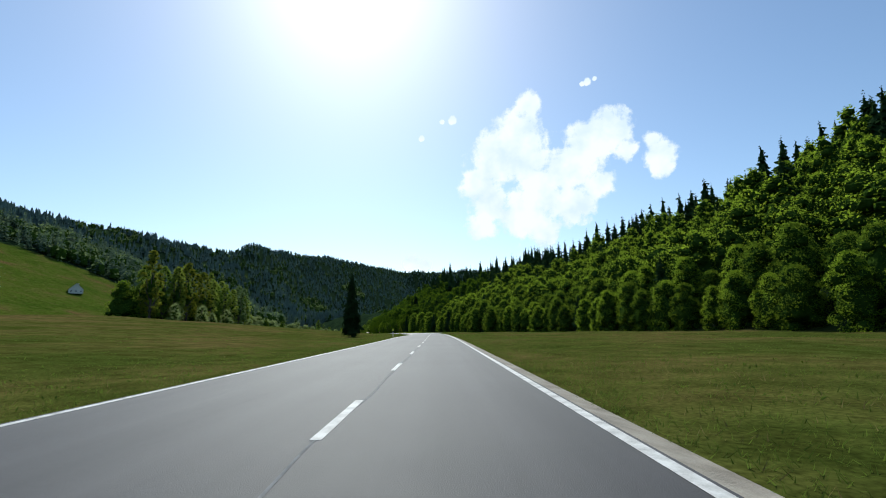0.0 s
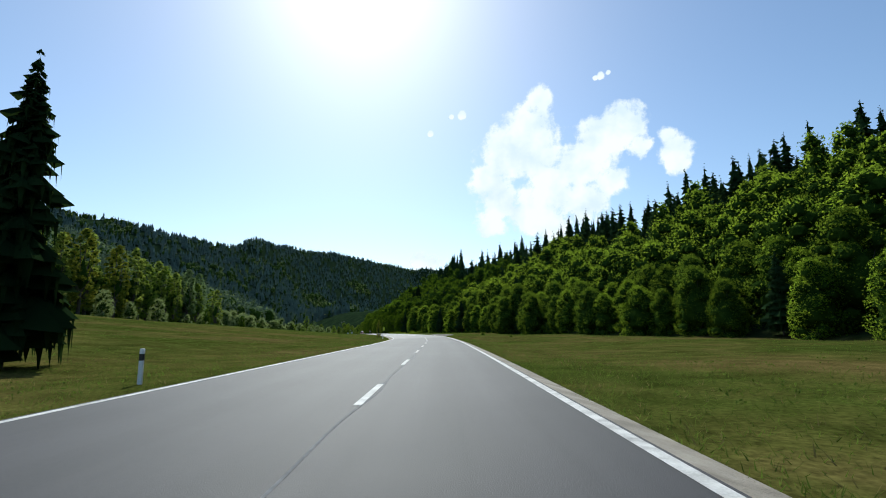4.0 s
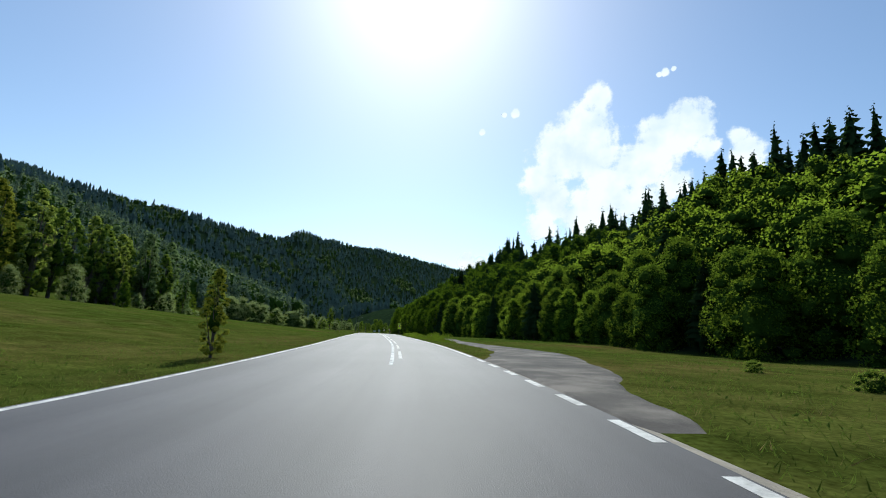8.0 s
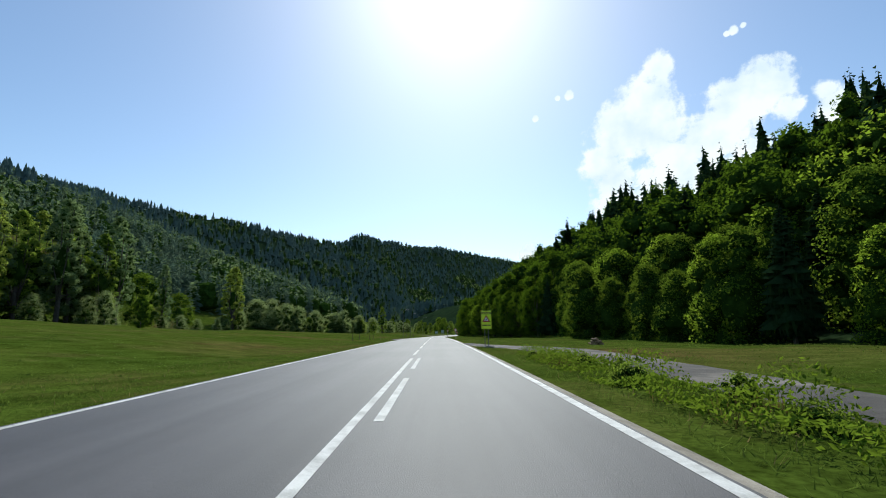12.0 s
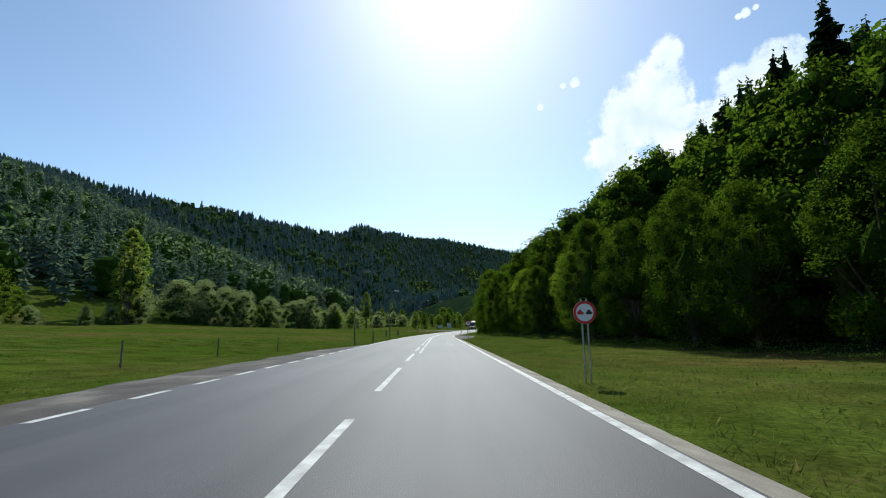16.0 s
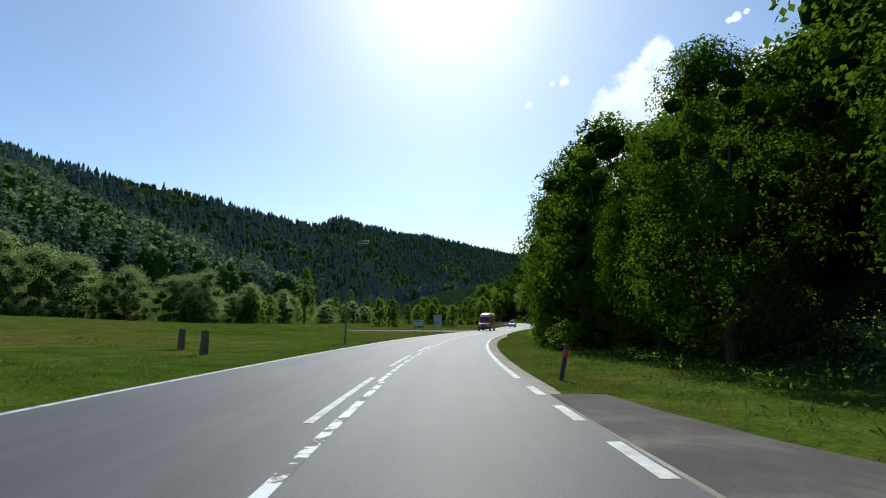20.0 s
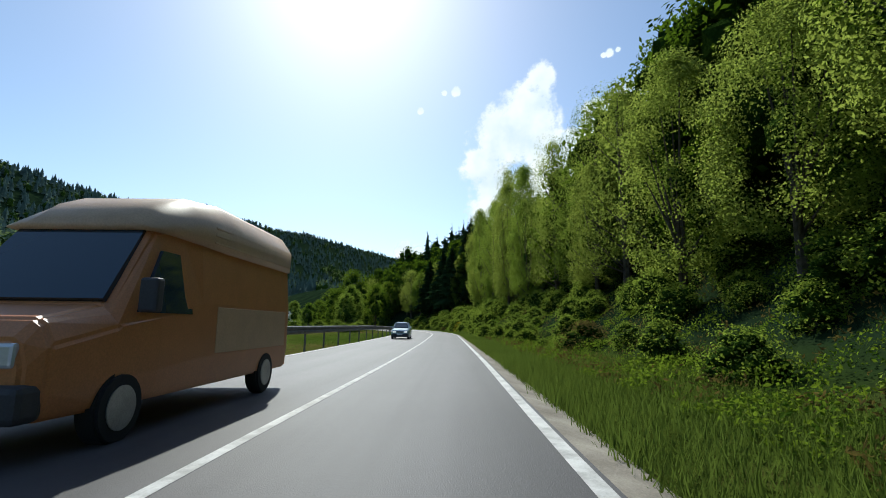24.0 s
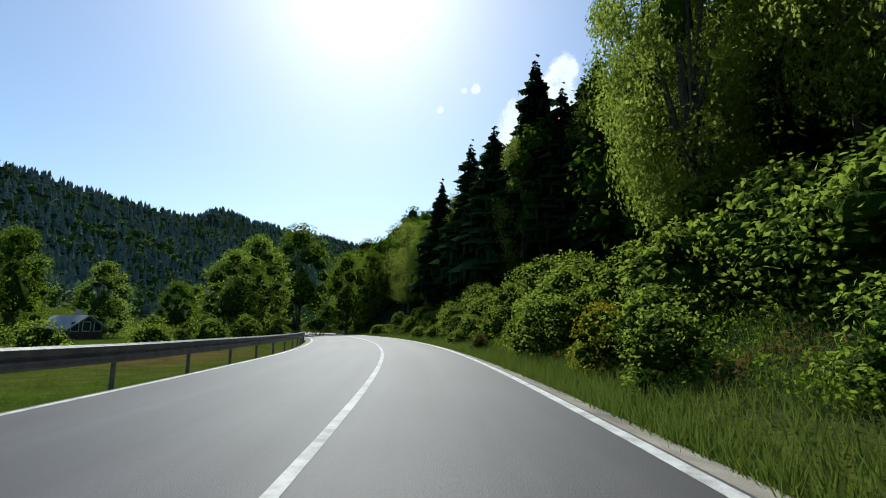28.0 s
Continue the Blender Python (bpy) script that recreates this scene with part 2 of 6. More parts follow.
M_BROOM = leaf_material("yellow_blossom", (0.12, 0.12, 0.01), (0.3, 0.26, 0.015), (0.5, 0.42, 0.03), 0.4)
M_RUST = leaf_material("rusty_leaves", (0.075, 0.06, 0.022), (0.14, 0.105, 0.035), (0.24, 0.19, 0.05), 0.35)
M_GRASS = leaf_material("grass_blades", (0.045, 0.072, 0.012), (0.088, 0.115, 0.024), (0.2, 0.28, 0.045), 0.38)
M_STRAW = leaf_material("dry_grass", (0.1, 0.085, 0.03), (0.18, 0.15, 0.06), (0.3, 0.25, 0.09), 0.4)
M_BARK = surface("bark", [(0.3, (0.05, 0.04, 0.03)), (0.7, (0.13, 0.11, 0.085))], 3.0, 25.0, 0.95, 0.8, distance=0.03)
M_WOOD = surface("weathered_wood", [(0.3, (0.1, 0.075, 0.05)), (0.7, (0.22, 0.17, 0.12))], 4.0, 40.0, 0.9, 0.5)
M_LOG_BARK = surface("brown_log_bark", [(0.3, (0.07, 0.042, 0.024)), (0.7, (0.2, 0.13, 0.075))], 5.0, 40.0, 0.95, 0.8, distance=0.02)
M_LOG_END = surface("sawn_log_end", [(0.3, (0.24, 0.15, 0.08)), (0.7, (0.42, 0.29, 0.17))], 9.0, 70.0, 0.85, 0.3)
M_STEEL = surface("galvanised_steel", [(0.3, (0.3, 0.31, 0.32)), (0.7, (0.45, 0.46, 0.47))], 3.0, 60.0, 0.45, 0.1, 0.85)
M_DARKSTEEL = surface("weathered_steel", [(0.3, (0.1, 0.1, 0.1)), (0.7, (0.2, 0.195, 0.185))], 3.0, 60.0, 0.6, 0.15, 0.6)
M_PAINT_WHITE = surface("white_road_paint", [(0.32, (0.36, 0.345, 0.32)), (0.62, (0.68, 0.66, 0.62))], 3.0, 45.0, 0.7, 0.3)


def worn_paint():
    """Road paint with flakes gone, so that the asphalt shows through."""
    m, t, out = material("worn_road_paint")
    geo = t.nodes.new("ShaderNodeNewGeometry")
    a = noise_of(t, geo.outputs["Position"], 2.6, 5.0, 0.65)
    b = noise_of(t, geo.outputs["Position"], 60.0, 2.0)
    gone = ramp_of(t, a, [(0.44, (0, 0, 0)), (0.5, (1, 1, 1))])
    col = mix_of(t, gone, (0.085, 0.083, 0.082), (0.7, 0.7, 0.68))
    col = mix_of(t, 0.3, col, ramp_of(t, b, [(0.3, (0.35, 0.35, 0.35)), (0.7, (0.7, 0.7, 0.7))]), "OVERLAY")
    p = node(t, "ShaderNodeBsdfPrincipled", Roughness=0.75)
    t.links.new(col, p.inputs["Base Color"])
    t.links.new(p.outputs[0], out.inputs[0])
    return m


M_PAINT_WORN = worn_paint()
M_GRAVEL = surface("pale_gravel", [(0.3, (0.22, 0.19, 0.15)), (0.7, (0.42, 0.37, 0.3))], 1.2, 35.0, 0.95, 0.8, distance=0.03)
M_TRACK = surface("worn_asphalt_track", [(0.32, (0.048, 0.042, 0.037)), (0.5, (0.085, 0.073, 0.063)), (0.68, (0.19, 0.165, 0.14))], 0.5, 30.0, 0.9, 0.6, distance=0.02)


def asphalt(name, low, high, gloss):
    """Asphalt with worn wheel tracks, long streaks, patches and grit. The map 'road' holds metres across and along."""
    m, t, out = material(name)
    geo = t.nodes.new("ShaderNodeNewGeometry")
    pos = geo.outputs["Position"]
    uv = t.nodes.new("ShaderNodeUVMap")
    uv.uv_map = "road"
    stretch = t.nodes.new("ShaderNodeMapping")
    stretch.inputs["Scale"].default_value = (1.6, 0.035, 1.0)
    t.links.new(uv.outputs[0], stretch.inputs[0])
    streak = noise_of(t, stretch.outputs[0], 1.0, 4.0)
    sep = t.nodes.new("ShaderNodeSeparateXYZ")
    t.links.new(uv.outputs[0], sep.inputs[0])
    wave = t.nodes.new("ShaderNodeMath")
    wave.operation = "SINE"
    by = t.nodes.new("ShaderNodeMath")
    by.operation = "MULTIPLY"
    by.inputs[1].default_value = 3.6
    t.links.new(sep.outputs[0], by.inputs[0])
    t.links.new(by.outputs[0], wave.inputs[0])
    half = t.nodes.new("ShaderNodeMapRange")
    half.inputs["From Min"].default_value = -1.0
    half.inputs["To Min"].default_value, half.inputs["To Max"].default_value = 0.44, 0.56
    t.links.new(wave.outputs[0], half.inputs[0])
    patches = noise_of(t, pos, 0.12, 3.0)
    mid = noise_of(t, pos, 1.5, 4.0)
    grit = noise_of(t, pos, 70.0, 2.0)
    col = ramp_of(t, patches, [(0.35, low), (0.65, high)])
    col = mix_of(t, 0.5, col, ramp_of(t, mid, [(0.3, (0.4, 0.4, 0.4)), (0.7, (0.6, 0.6, 0.6))]), "OVERLAY")
    col = mix_of(t, 0.5, col, ramp_of(t, grit, [(0.3, (0.3, 0.3, 0.3)), (0.7, (0.7, 0.7, 0.7))]), "OVERLAY")
    col = mix_of(t, 0.55, col, ramp_of(t, streak, [(0.3, (0.33, 0.33, 0.33)), (0.7, (0.67, 0.67, 0.67))]), "OVERLAY")
    col = mix_of(t, 0.7, col, half.outputs[0], "OVERLAY")
    p = node(t, "ShaderNodeBsdfPrincipled", Roughness=gloss)
    t.links.new(ramp_of(t, mid, [(0.3, (gloss - 0.015,) * 3), (0.7, (gloss + 0.015,) * 3)]), p.inputs["Roughness"])
    p.inputs["Specular IOR Level"].default_value = 0.4
    t.links.new(col, p.inputs["Base Color"])
    bu = node(t, "ShaderNodeBump", Strength=0.6, Distance=0.006)
    t.links.new(grit, bu.inputs["Height"])
    t.links.new(bu.outputs[0], p.inputs["Normal"])
    t.links.new(p.outputs[0], out.inputs[0])
    return m


M_ASPHALT = asphalt("grey_asphalt", (0.056, 0.0505, 0.0535), (0.076, 0.069, 0.072), 0.62)
M_ASPHALT_OLD = asphalt("dark_old_asphalt", (0.034, 0.031, 0.033), (0.05, 0.0455, 0.048), 0.68)
M_SEAM = surface("pale_seam", [(0.3, (0.12, 0.12, 0.12)), (0.7, (0.22, 0.22, 0.22))], 6.0, 50.0, 0.9, 0.3)


def ground_material():
    """Meadow, dry patches, and forest floor with a canopy's relief where the attribute 'wood' is high."""
    m, t, out = material("meadow_and_forest_floor")
    geo = t.nodes.new("ShaderNodeNewGeometry")
    pos = geo.outputs["Position"]
    wood = t.nodes.new("ShaderNodeAttribute")
    wood.attribute_name = "wood"
    big = noise_of(t, pos, 0.035, 4.0)
    mid = noise_of(t, pos, 0.6, 5.0)
    fine = noise_of(t, pos, 9.0, 4.0)
    meadow = ramp_of(t, big, [(0.36, (0.043, 0.07, 0.009)), (0.5, (0.06, 0.084, 0.012)), (0.6, (0.078, 0.084, 0.018)), (0.7, (0.115, 0.075, 0.03))])
    drift = noise_of(t, pos, 0.17, 5.0, 0.7)
    meadow = mix_of(t, ramp_of(t, drift, [(0.52, (0, 0, 0)), (0.68, (1, 1, 1))]), meadow, (0.088, 0.088, 0.022))
    split = t.nodes.new("ShaderNodeSeparateXYZ")
    t.links.new(pos, split.inputs[0])
    dry = t.nodes.new("ShaderNodeMapRange")
    for k, v in ((1, 150.0), (2, 235.0), (3, 0.85), (4, 0.0)):
        dry.inputs[k].default_value = v
    t.links.new(split.outputs[1], dry.inputs[0])
    thin = ramp_of(t, noise_of(t, pos, 0.06, 5.0, 0.65), [(0.4, (0.05, 0.062, 0.012)), (0.5, (0.078, 0.074, 0.019)), (0.62, (0.12, 0.085, 0.032))])
    meadow = mix_of(t, dry.outputs[0], meadow, thin)
    meadow = mix_of(t, 0.85, meadow, ramp_of(t, mid, [(0.3, (0.26, 0.28, 0.24)), (0.7, (0.7, 0.7, 0.7))]), "OVERLAY")
    meadow = mix_of(t, 0.75, meadow, ramp_of(t, fine, [(0.3, (0.2, 0.2, 0.2)), (0.7, (0.78, 0.78, 0.78))]), "OVERLAY")
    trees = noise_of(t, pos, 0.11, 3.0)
    # wooded ground coloured near black to darken the gaps between crowns
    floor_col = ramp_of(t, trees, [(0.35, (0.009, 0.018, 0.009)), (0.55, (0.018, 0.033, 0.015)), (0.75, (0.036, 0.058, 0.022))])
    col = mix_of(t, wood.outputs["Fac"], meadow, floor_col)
    p = node(t, "ShaderNodeBsdfPrincipled", Roughness=0.95)
    p.inputs["Specular IOR Level"].default_value = 0.0
    t.links.new(col, p.inputs["Base Color"])
    bu = node(t, "ShaderNodeBump", Strength=0.7, Distance=0.12)
    t.links.new(mid, bu.inputs["Height"])
    t.links.new(bu.outputs[0], p.inputs["Normal"])
    t.links.new(p.outputs[0], out.inputs[0])
    return m


M_GROUND = ground_material()

# ---------------------------------------------------------------- plan: the road's centre line
# x, y, z and cross fall in degrees
ROAD = [
    (-0.9, -54.0, 0.00, -1.1),
    (-1.1, -27.0, 0.00, -1.1),
    (-1.4, -0.0, 0.00, -1.1),
    (-1.7, 26.8, -0.00, -0.7),
    (-2.1, 53.5, 0.01, -0.1),
    (-2.7, 80.3, 0.01, -0.4),
    (-3.3, 107.0, -0.12, 0.5),
    (-4.2, 133.8, -0.29, 0.9),
    (-6.3, 160.4, -0.41, 2.4),
    (-11.3, 186.6, -0.45, 1.5),
    (-17.7, 212.5, -0.55, -0.1),
    (-24.4, 238.5, -0.73, -1.0),
    (-31.2, 264.3, -0.98, -0.4),
    (-38.1, 290.2, -1.31, -1.1),
    (-45.0, 316.1, -1.73, -1.3),
    (-52.0, 341.9, -2.23, -1.1),
    (-59.0, 367.8, -2.77, -0.9),
    (-65.9, 393.7, -3.34, 0.0),
    (-71.7, 419.9, -3.86, -0.7),
    (-75.0, 446.7, -4.20, -1.6),
    (-75.2, 473.6, -4.40, 0.4),
    (-74.1, 500.4, -4.56, 1.4),
    (-73.1, 527.2, -4.57, -0.0),
    (-72.7, 553.9, -4.51, -0.0),
    (-75.6, 580.7, -4.51, 1.5),
    (-82.0, 606.9, -4.51, 1.5),
    (-91.9, 632.0, -4.51, 1.5),
    (-104.1, 656.1, -4.51, 1.5),
    (-117.5, 679.5, -4.51, 1.5),
]


def spline(ctrl, per=12):
    """Catmull-Rom through the control points, resampled to about 2 m."""
    c = np.array(ctrl)
    c = np.vstack([2 * c[0] - c[1], c, 2 * c[-1] - c[-2]])
    u = np.linspace(0, 1, per, endpoint=False)[:, None]
    made = [0.5 * (2 * b + (d - a) * u + (2 * a - 5 * b + 4 * d - e) * u ** 2 + (3 * b - a - 3 * d + e) * u ** 3) for a, b, d, e in zip(c[:-3], c[1:-2], c[2:-1], c[3:])]
    return np.vstack(made + [c[-2:-1]])


LINE = spline(ROAD)
STEP = np.r_[0, np.cumsum(np.hypot(np.diff(LINE[:, 0]), np.diff(LINE[:, 1])))] - 54.0
HEAD = np.arctan2(-np.gradient(LINE[:, 0]), np.gradient(LINE[:, 1]))
LEFT_EDGE, RIGHT_EDGE = -4.85, 3.44


def cross(s, d):
    """Height of the road's surface above its centre line at the lateral place d (right is positive)."""
    bank = np.interp(s, STEP, LINE[:, 3])
    left = np.maximum(bank, 1.0)
    d = np.clip(d, -6, 6)
    return np.where(d > 0, np.tan(np.radians(bank)), np.tan(np.radians(left))) * d * 0.6


def at(s, d, up=0.0):
    """World place of a point s metres along the road and d metres to the right of its centre line, up above the road's surface."""
    s, d = np.asarray(s, float), np.asarray(d, float)
    h = np.interp(s, STEP, HEAD)
    x = np.interp(s, STEP, LINE[:, 0]) + np.cos(h) * d
    y = np.interp(s, STEP, LINE[:, 1]) + np.sin(h) * d
    z = np.interp(s, STEP, LINE[:, 2]) + cross(s, d) + up
    return np.stack([x, y, z], -1)


def heading(s):
    return float(np.degrees(np.interp(s, STEP, HEAD)))


def near_road(x, y):
    """s and d of world places."""
    x, y = np.ravel(x), np.ravel(y)
    s, d = np.empty(len(x)), np.empty(len(x))
    for i in range(0, len(x), 4000):
        dx, dy = x[i:i + 4000, None] - LINE[None, :, 0], y[i:i + 4000, None] - LINE[None, :, 1]
        k = np.argmin(dx * dx + dy * dy, 1)
        r = np.arange(len(k))
        h = HEAD[k]
        s[i:i + 4000] = STEP[k] - np.sin(h) * dx[r, k] + np.cos(h) * dy[r, k]
        d[i:i + 4000] = np.cos(h) * dx[r, k] + np.sin(h) * dy[r, k]
    return s, d


def smooth(a, b, v):
    u = np.clip((v - a) / (b - a), 0, 1)
    return u * u * (3 - 2 * u)


# toe of the wooded slope on the right: s, distance from the centre line
TOE = np.array([(-60, 62), (40, 55), (120, 42), (180, 36), (250, 30), (300, 26), (350, 20), (390, 14), (420, 10), (450, 9), (480, 9), (500, 8.5), (520, 7.5), (540, 6), (560, 5), (650, 5), (720, 5)])
# pastures cut into the wooded hillside, and light groves on the far hills: x, y, half width, half depth
PASTURES = ((-350, 410, 75, 70), (-268, 352, 62, 62), (-215, 300, 60, 70))
GROVES = ((-510, 1905, 45, 110), (-470, 2490, 60, 90))
# level stretches for the side roads: s from, s to, d from, d to
LEVEL = ((163, 294, 3, 14.0), (386, 417, 3, 10), (320, 372, -8, -3), (486, 505, -34, -3))
# crest of the hills left and ahead: x, y, z
CREST = np.array([(-760, -400, 180), (-640, 200, 168), (-580, 574, 158), (-1018, 1048, 292), (-868, 1914, 310), (-733, 2893, 490), (-345, 3641, 462), (332, 3243, 415), (1200, 3000, 350)])
# how far the wooded slope reaches above its toe, and how steep it is: s, metres, rise
REACH = np.array([(-60, 142, 0.74), (0, 140, 0.74), (80, 124, 0.72), (160, 94, 0.6), (240, 56, 0.59), (320, 80, 0.53), (400, 60, 0.6), (480, 75, 0.72), (700, 75, 0.75)])


def inside_any(x, y, spots):
    return np.any([np.hypot((x - a) / c, (y - b) / d) < 1 for a, b, c, d in spots], axis=0)


def height(x, y):
    shape = np.shape(x)
    x, y = np.ravel(x).astype(float), np.ravel(y).astype(float)
    s, d = near_road(x, y)
    sc = np.clip(s, STEP[0], STEP[-1])
    z0 = np.interp(sc, STEP, LINE[:, 2])
    side = np.abs(d)
    away = np.hypot(d, s - sc)
    # roadbed, ditch and meadow
    bed = z0 + cross(sc, d) - 0.16
    n1 = np.array([noise.noise((a * 0.03, b * 0.03, 0.3)) for a, b in zip(x, y)])
    n2 = np.array([noise.noise((a * 0.14, b * 0.14, 4.3)) for a, b in zip(x, y)])
    meadow = z0 - 0.25 + 0.5 * n1 + 0.14 * n2 + np.where(d < 0, 0.05 * np.clip(side - 12, 0, 90), 0.0) * np.interp(sc, [60, 150, 270, 380, 460, 520], [1.1, 1.75, 1.7, 1.25, 0.9, 0.3])
    z = bed + (meadow - bed) * smooth(4.4, 9.0, side)
    # level ground under the side roads
    for s0, s1, d0, d1 in LEVEL:
        inside = smooth(s0 - 5, s0 + 1, s) * (1 - smooth(s1 - 1, s1 + 5, s)) * smooth(d0 - 4, d0 - 0.5, d) * (1 - smooth(d1 + 0.5, d1 + 4, d))
        z = z + (z0 + cross(sc, d) - 0.09 - z) * inside
    # the wooded slope on the right
    toe = np.interp(sc, TOE[:, 0], TOE[:, 1])
    up = np.clip(d - toe, 0, None)
    reach = np.interp(sc, REACH[:, 0], REACH[:, 1]) + 6.0
    over = np.clip(up - reach, 0, 300)
    up = np.minimum(up, reach)
    steep = np.interp(sc, REACH[:, 0], REACH[:, 2])
    rise = steep * up * up / (up + np.interp(sc, [400, 480], [7.0, 1.5]))
    cap = np.interp(sc, [-60, 350, 460, 520, 720], [250, 250, 200, 60, 50])
    rise = cap * (1 - np.exp(-rise / cap))
    z = z + rise - 0.25 * over + smooth(0, 30, up) * 3.0 * n1
    # the hills on the left and ahead: tent over the crest line
    best = np.full(len(x), -1e9)
    for k, ((ax, ay, az), (bx, by, bz)) in enumerate(zip(CREST[:-1], CREST[1:])):
        ex, ey = bx - ax, by - ay
        u = np.clip(((x - ax) * ex + (y - ay) * ey) / (ex * ex + ey * ey), 0, 1)
        dist = np.hypot(x - ax - u * ex, y - ay - u * ey)
        top = az + u * (bz - az)
        wide = 1.0 + top * (2.6 if k < 2 else 2.6 - 0.85 * u if k == 2 else 1.75)
        fall = np.clip(1.05 * (1 - dist / wide), 0, 1)
        best = np.maximum(best, top * fall ** 1.15)
    n3 = np.array([noise.noise((a * 0.004, b * 0.004, 9.3)) for a, b in zip(x, y)])
    hills = best * (1 + 0.05 * n3)
    z = z + np.where(hills > 0.5, hills, 0) * smooth(40, 140, away)
    return z.reshape(shape)


def make_mesh(name, verts, faces, mat, smooth_faces=False):
    me = bpy.data.meshes.new(name)
    if isinstance(faces, np.ndarray):
        v, f = np.ascontiguousarray(verts, np.float32), np.ascontiguousarray(faces, np.int32)
        me.vertices.add(len(v))
        me.vertices.foreach_set("co", v.ravel())
        me.loops.add(f.size)
        me.loops.foreach_set("vertex_index", f.ravel())
        me.polygons.add(len(f))
        me.polygons.foreach_set("loop_start", np.arange(0, f.size, f.shape[1], dtype=np.int32))
        me.update(calc_edges=True)
        me.shade_flat()
    else:
        me.from_pydata([tuple(v) for v in verts], [], faces)
    me.materials.append(mat)
    if smooth_faces:
        me.polygons.foreach_set("use_smooth", [True] * len(me.polygons))
    me.update()
    return me


def part(name, bm, mat, parent, label=""):
    me = bpy.data.meshes.new(name)
    bm.to_mesh(me)
    bm.free()
    me.materials.append(mat)
    ob = new(name, me)
    ob.parent = parent
    return tagged(ob, label)


def axis_steps(points):
    """Grid lines from (end, step) stretches."""
    out = [points[0][0]]
    for end, step in points[1:]:
        n = max(1, int(round((end - out[-1]) / step)))
        out += list(np.linspace(out[-1], end, n + 1)[1:])
    return np.array(out)


# ---------------------------------------------------------------- ground, one sheet to the horizon
gx = axis_steps([(-3600, 0), (-1300, 130), (-500, 30), (-200, 12), (-110, 4), (25, 1.6), (70, 4), (260, 9), (700, 40), (3600, 160)])
gy = axis_steps([(-900, 0), (-120, 80), (-20, 8), (600, 2.2), (760, 4), (1400, 20), (2600, 45), (3900, 65), (4300, 120)])
GX, GY = np.meshgrid(gx, gy)
GZ = height(GX, GY)
nx, ny = len(gx), len(gy)
verts = np.stack([GX.ravel(), GY.ravel(), GZ.ravel()], 1)
ii = (np.arange(ny - 1)[:, None] * nx + np.arange(nx - 1)[None, :]).ravel()
faces = np.stack([ii, ii + 1, ii + nx + 1, ii + nx], 1)
me = make_mesh("ground", verts, faces, M_GROUND, True)
sg, dg = near_road(GX, GY)
toe_g = np.interp(sg, TOE[:, 0], TOE[:, 1])
pasture = inside_any(GX.ravel(), GY.ravel(), PASTURES)
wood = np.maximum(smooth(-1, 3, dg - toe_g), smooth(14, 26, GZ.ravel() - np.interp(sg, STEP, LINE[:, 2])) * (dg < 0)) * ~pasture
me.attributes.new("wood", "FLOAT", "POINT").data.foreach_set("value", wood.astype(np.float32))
ground = tagged(new("ground", me), "green valley meadow rising into dark wooded hills", "ground", kind="structure")


def ground_z(x, y):
    """Height of the sheet as meshed (bilinear)."""
    x, y = np.asarray(x, float), np.asarray(y, float)
    i, j = np.clip(np.searchsorted(gx, x) - 1, 0, nx - 2), np.clip(np.searchsorted(gy, y) - 1, 0, ny - 2)
    u, v = (x - gx[i]) / (gx[i + 1] - gx[i]), (y - gy[j]) / (gy[j + 1] - gy[j])
    return (GZ[j, i] * (1 - u) + GZ[j, i + 1] * u) * (1 - v) + (GZ[j + 1, i] * (1 - u) + GZ[j + 1, i + 1] * u) * v


# ---------------------------------------------------------------- road
def ribbon(name, s0, s1, d_of, up, mat, parent=None, step=2.0, label=""):
    """A strip along the road. d_of: lateral places, or a function of s giving them; up: heights of each over the road's surface."""
    n = max(2, int(round((s1 - s0) / step)) + 1)
    ss = np.linspace(s0, s1, n)
    rows = []
    for s in ss:
        ds = d_of(s) if callable(d_of) else d_of
        rows.append(np.stack([at(s, d, u) for d, u in zip(ds, up)]))
    k = len(rows[0])
    v = np.vstack(rows)
    i = (np.arange(n - 1)[:, None] * k + np.arange(k - 1)[None, :]).ravel()
    me = make_mesh(name, v, np.stack([i, i + 1, i + k + 1, i + k], 1), mat, False)
    flat = np.stack([np.concatenate([d_of(s) if callable(d_of) else d_of for s in ss]), np.repeat(ss, k)], 1)
    loops = np.empty(len(me.loops), np.int32)
    me.loops.foreach_get("vertex_index", loops)
    me.uv_layers.new(name="road").data.foreach_set("uv", flat[loops].astype(np.float32).ravel())
    ob = new(name, me)
    if parent:
        ob.parent = parent
    return tagged(ob, label)


ROAD_SECTION = (LEFT_EDGE - 0.2, LEFT_EDGE - 0.18, -2, 0, 1.8, RIGHT_EDGE + 0.13, RIGHT_EDGE + 0.15)
ROAD_UP = (-0.25, 0, 0, 0, 0, 0, -0.25)
road_old = tagged(ribbon("road_old", -54, 155, ROAD_SECTION, ROAD_UP, M_ASPHALT_OLD), "older dark asphalt stretch of the country road", "road", kind="structure")
road = tagged(ribbon("road", 155, 690, ROAD_SECTION, ROAD_UP, M_ASPHALT), "two-lane grey asphalt country road with white markings", "road", kind="structure")
seam = ribbon("seam", -54, 155, lambda s: (0.04 + 0.07 * math.sin(s * 0.8) * math.sin(s * 0.23), 0.075 + 0.07 * math.sin(s * 0.8) * math.sin(s * 0.23)), (0.003, 0.003), M_SEAM, road_old, 0.6)
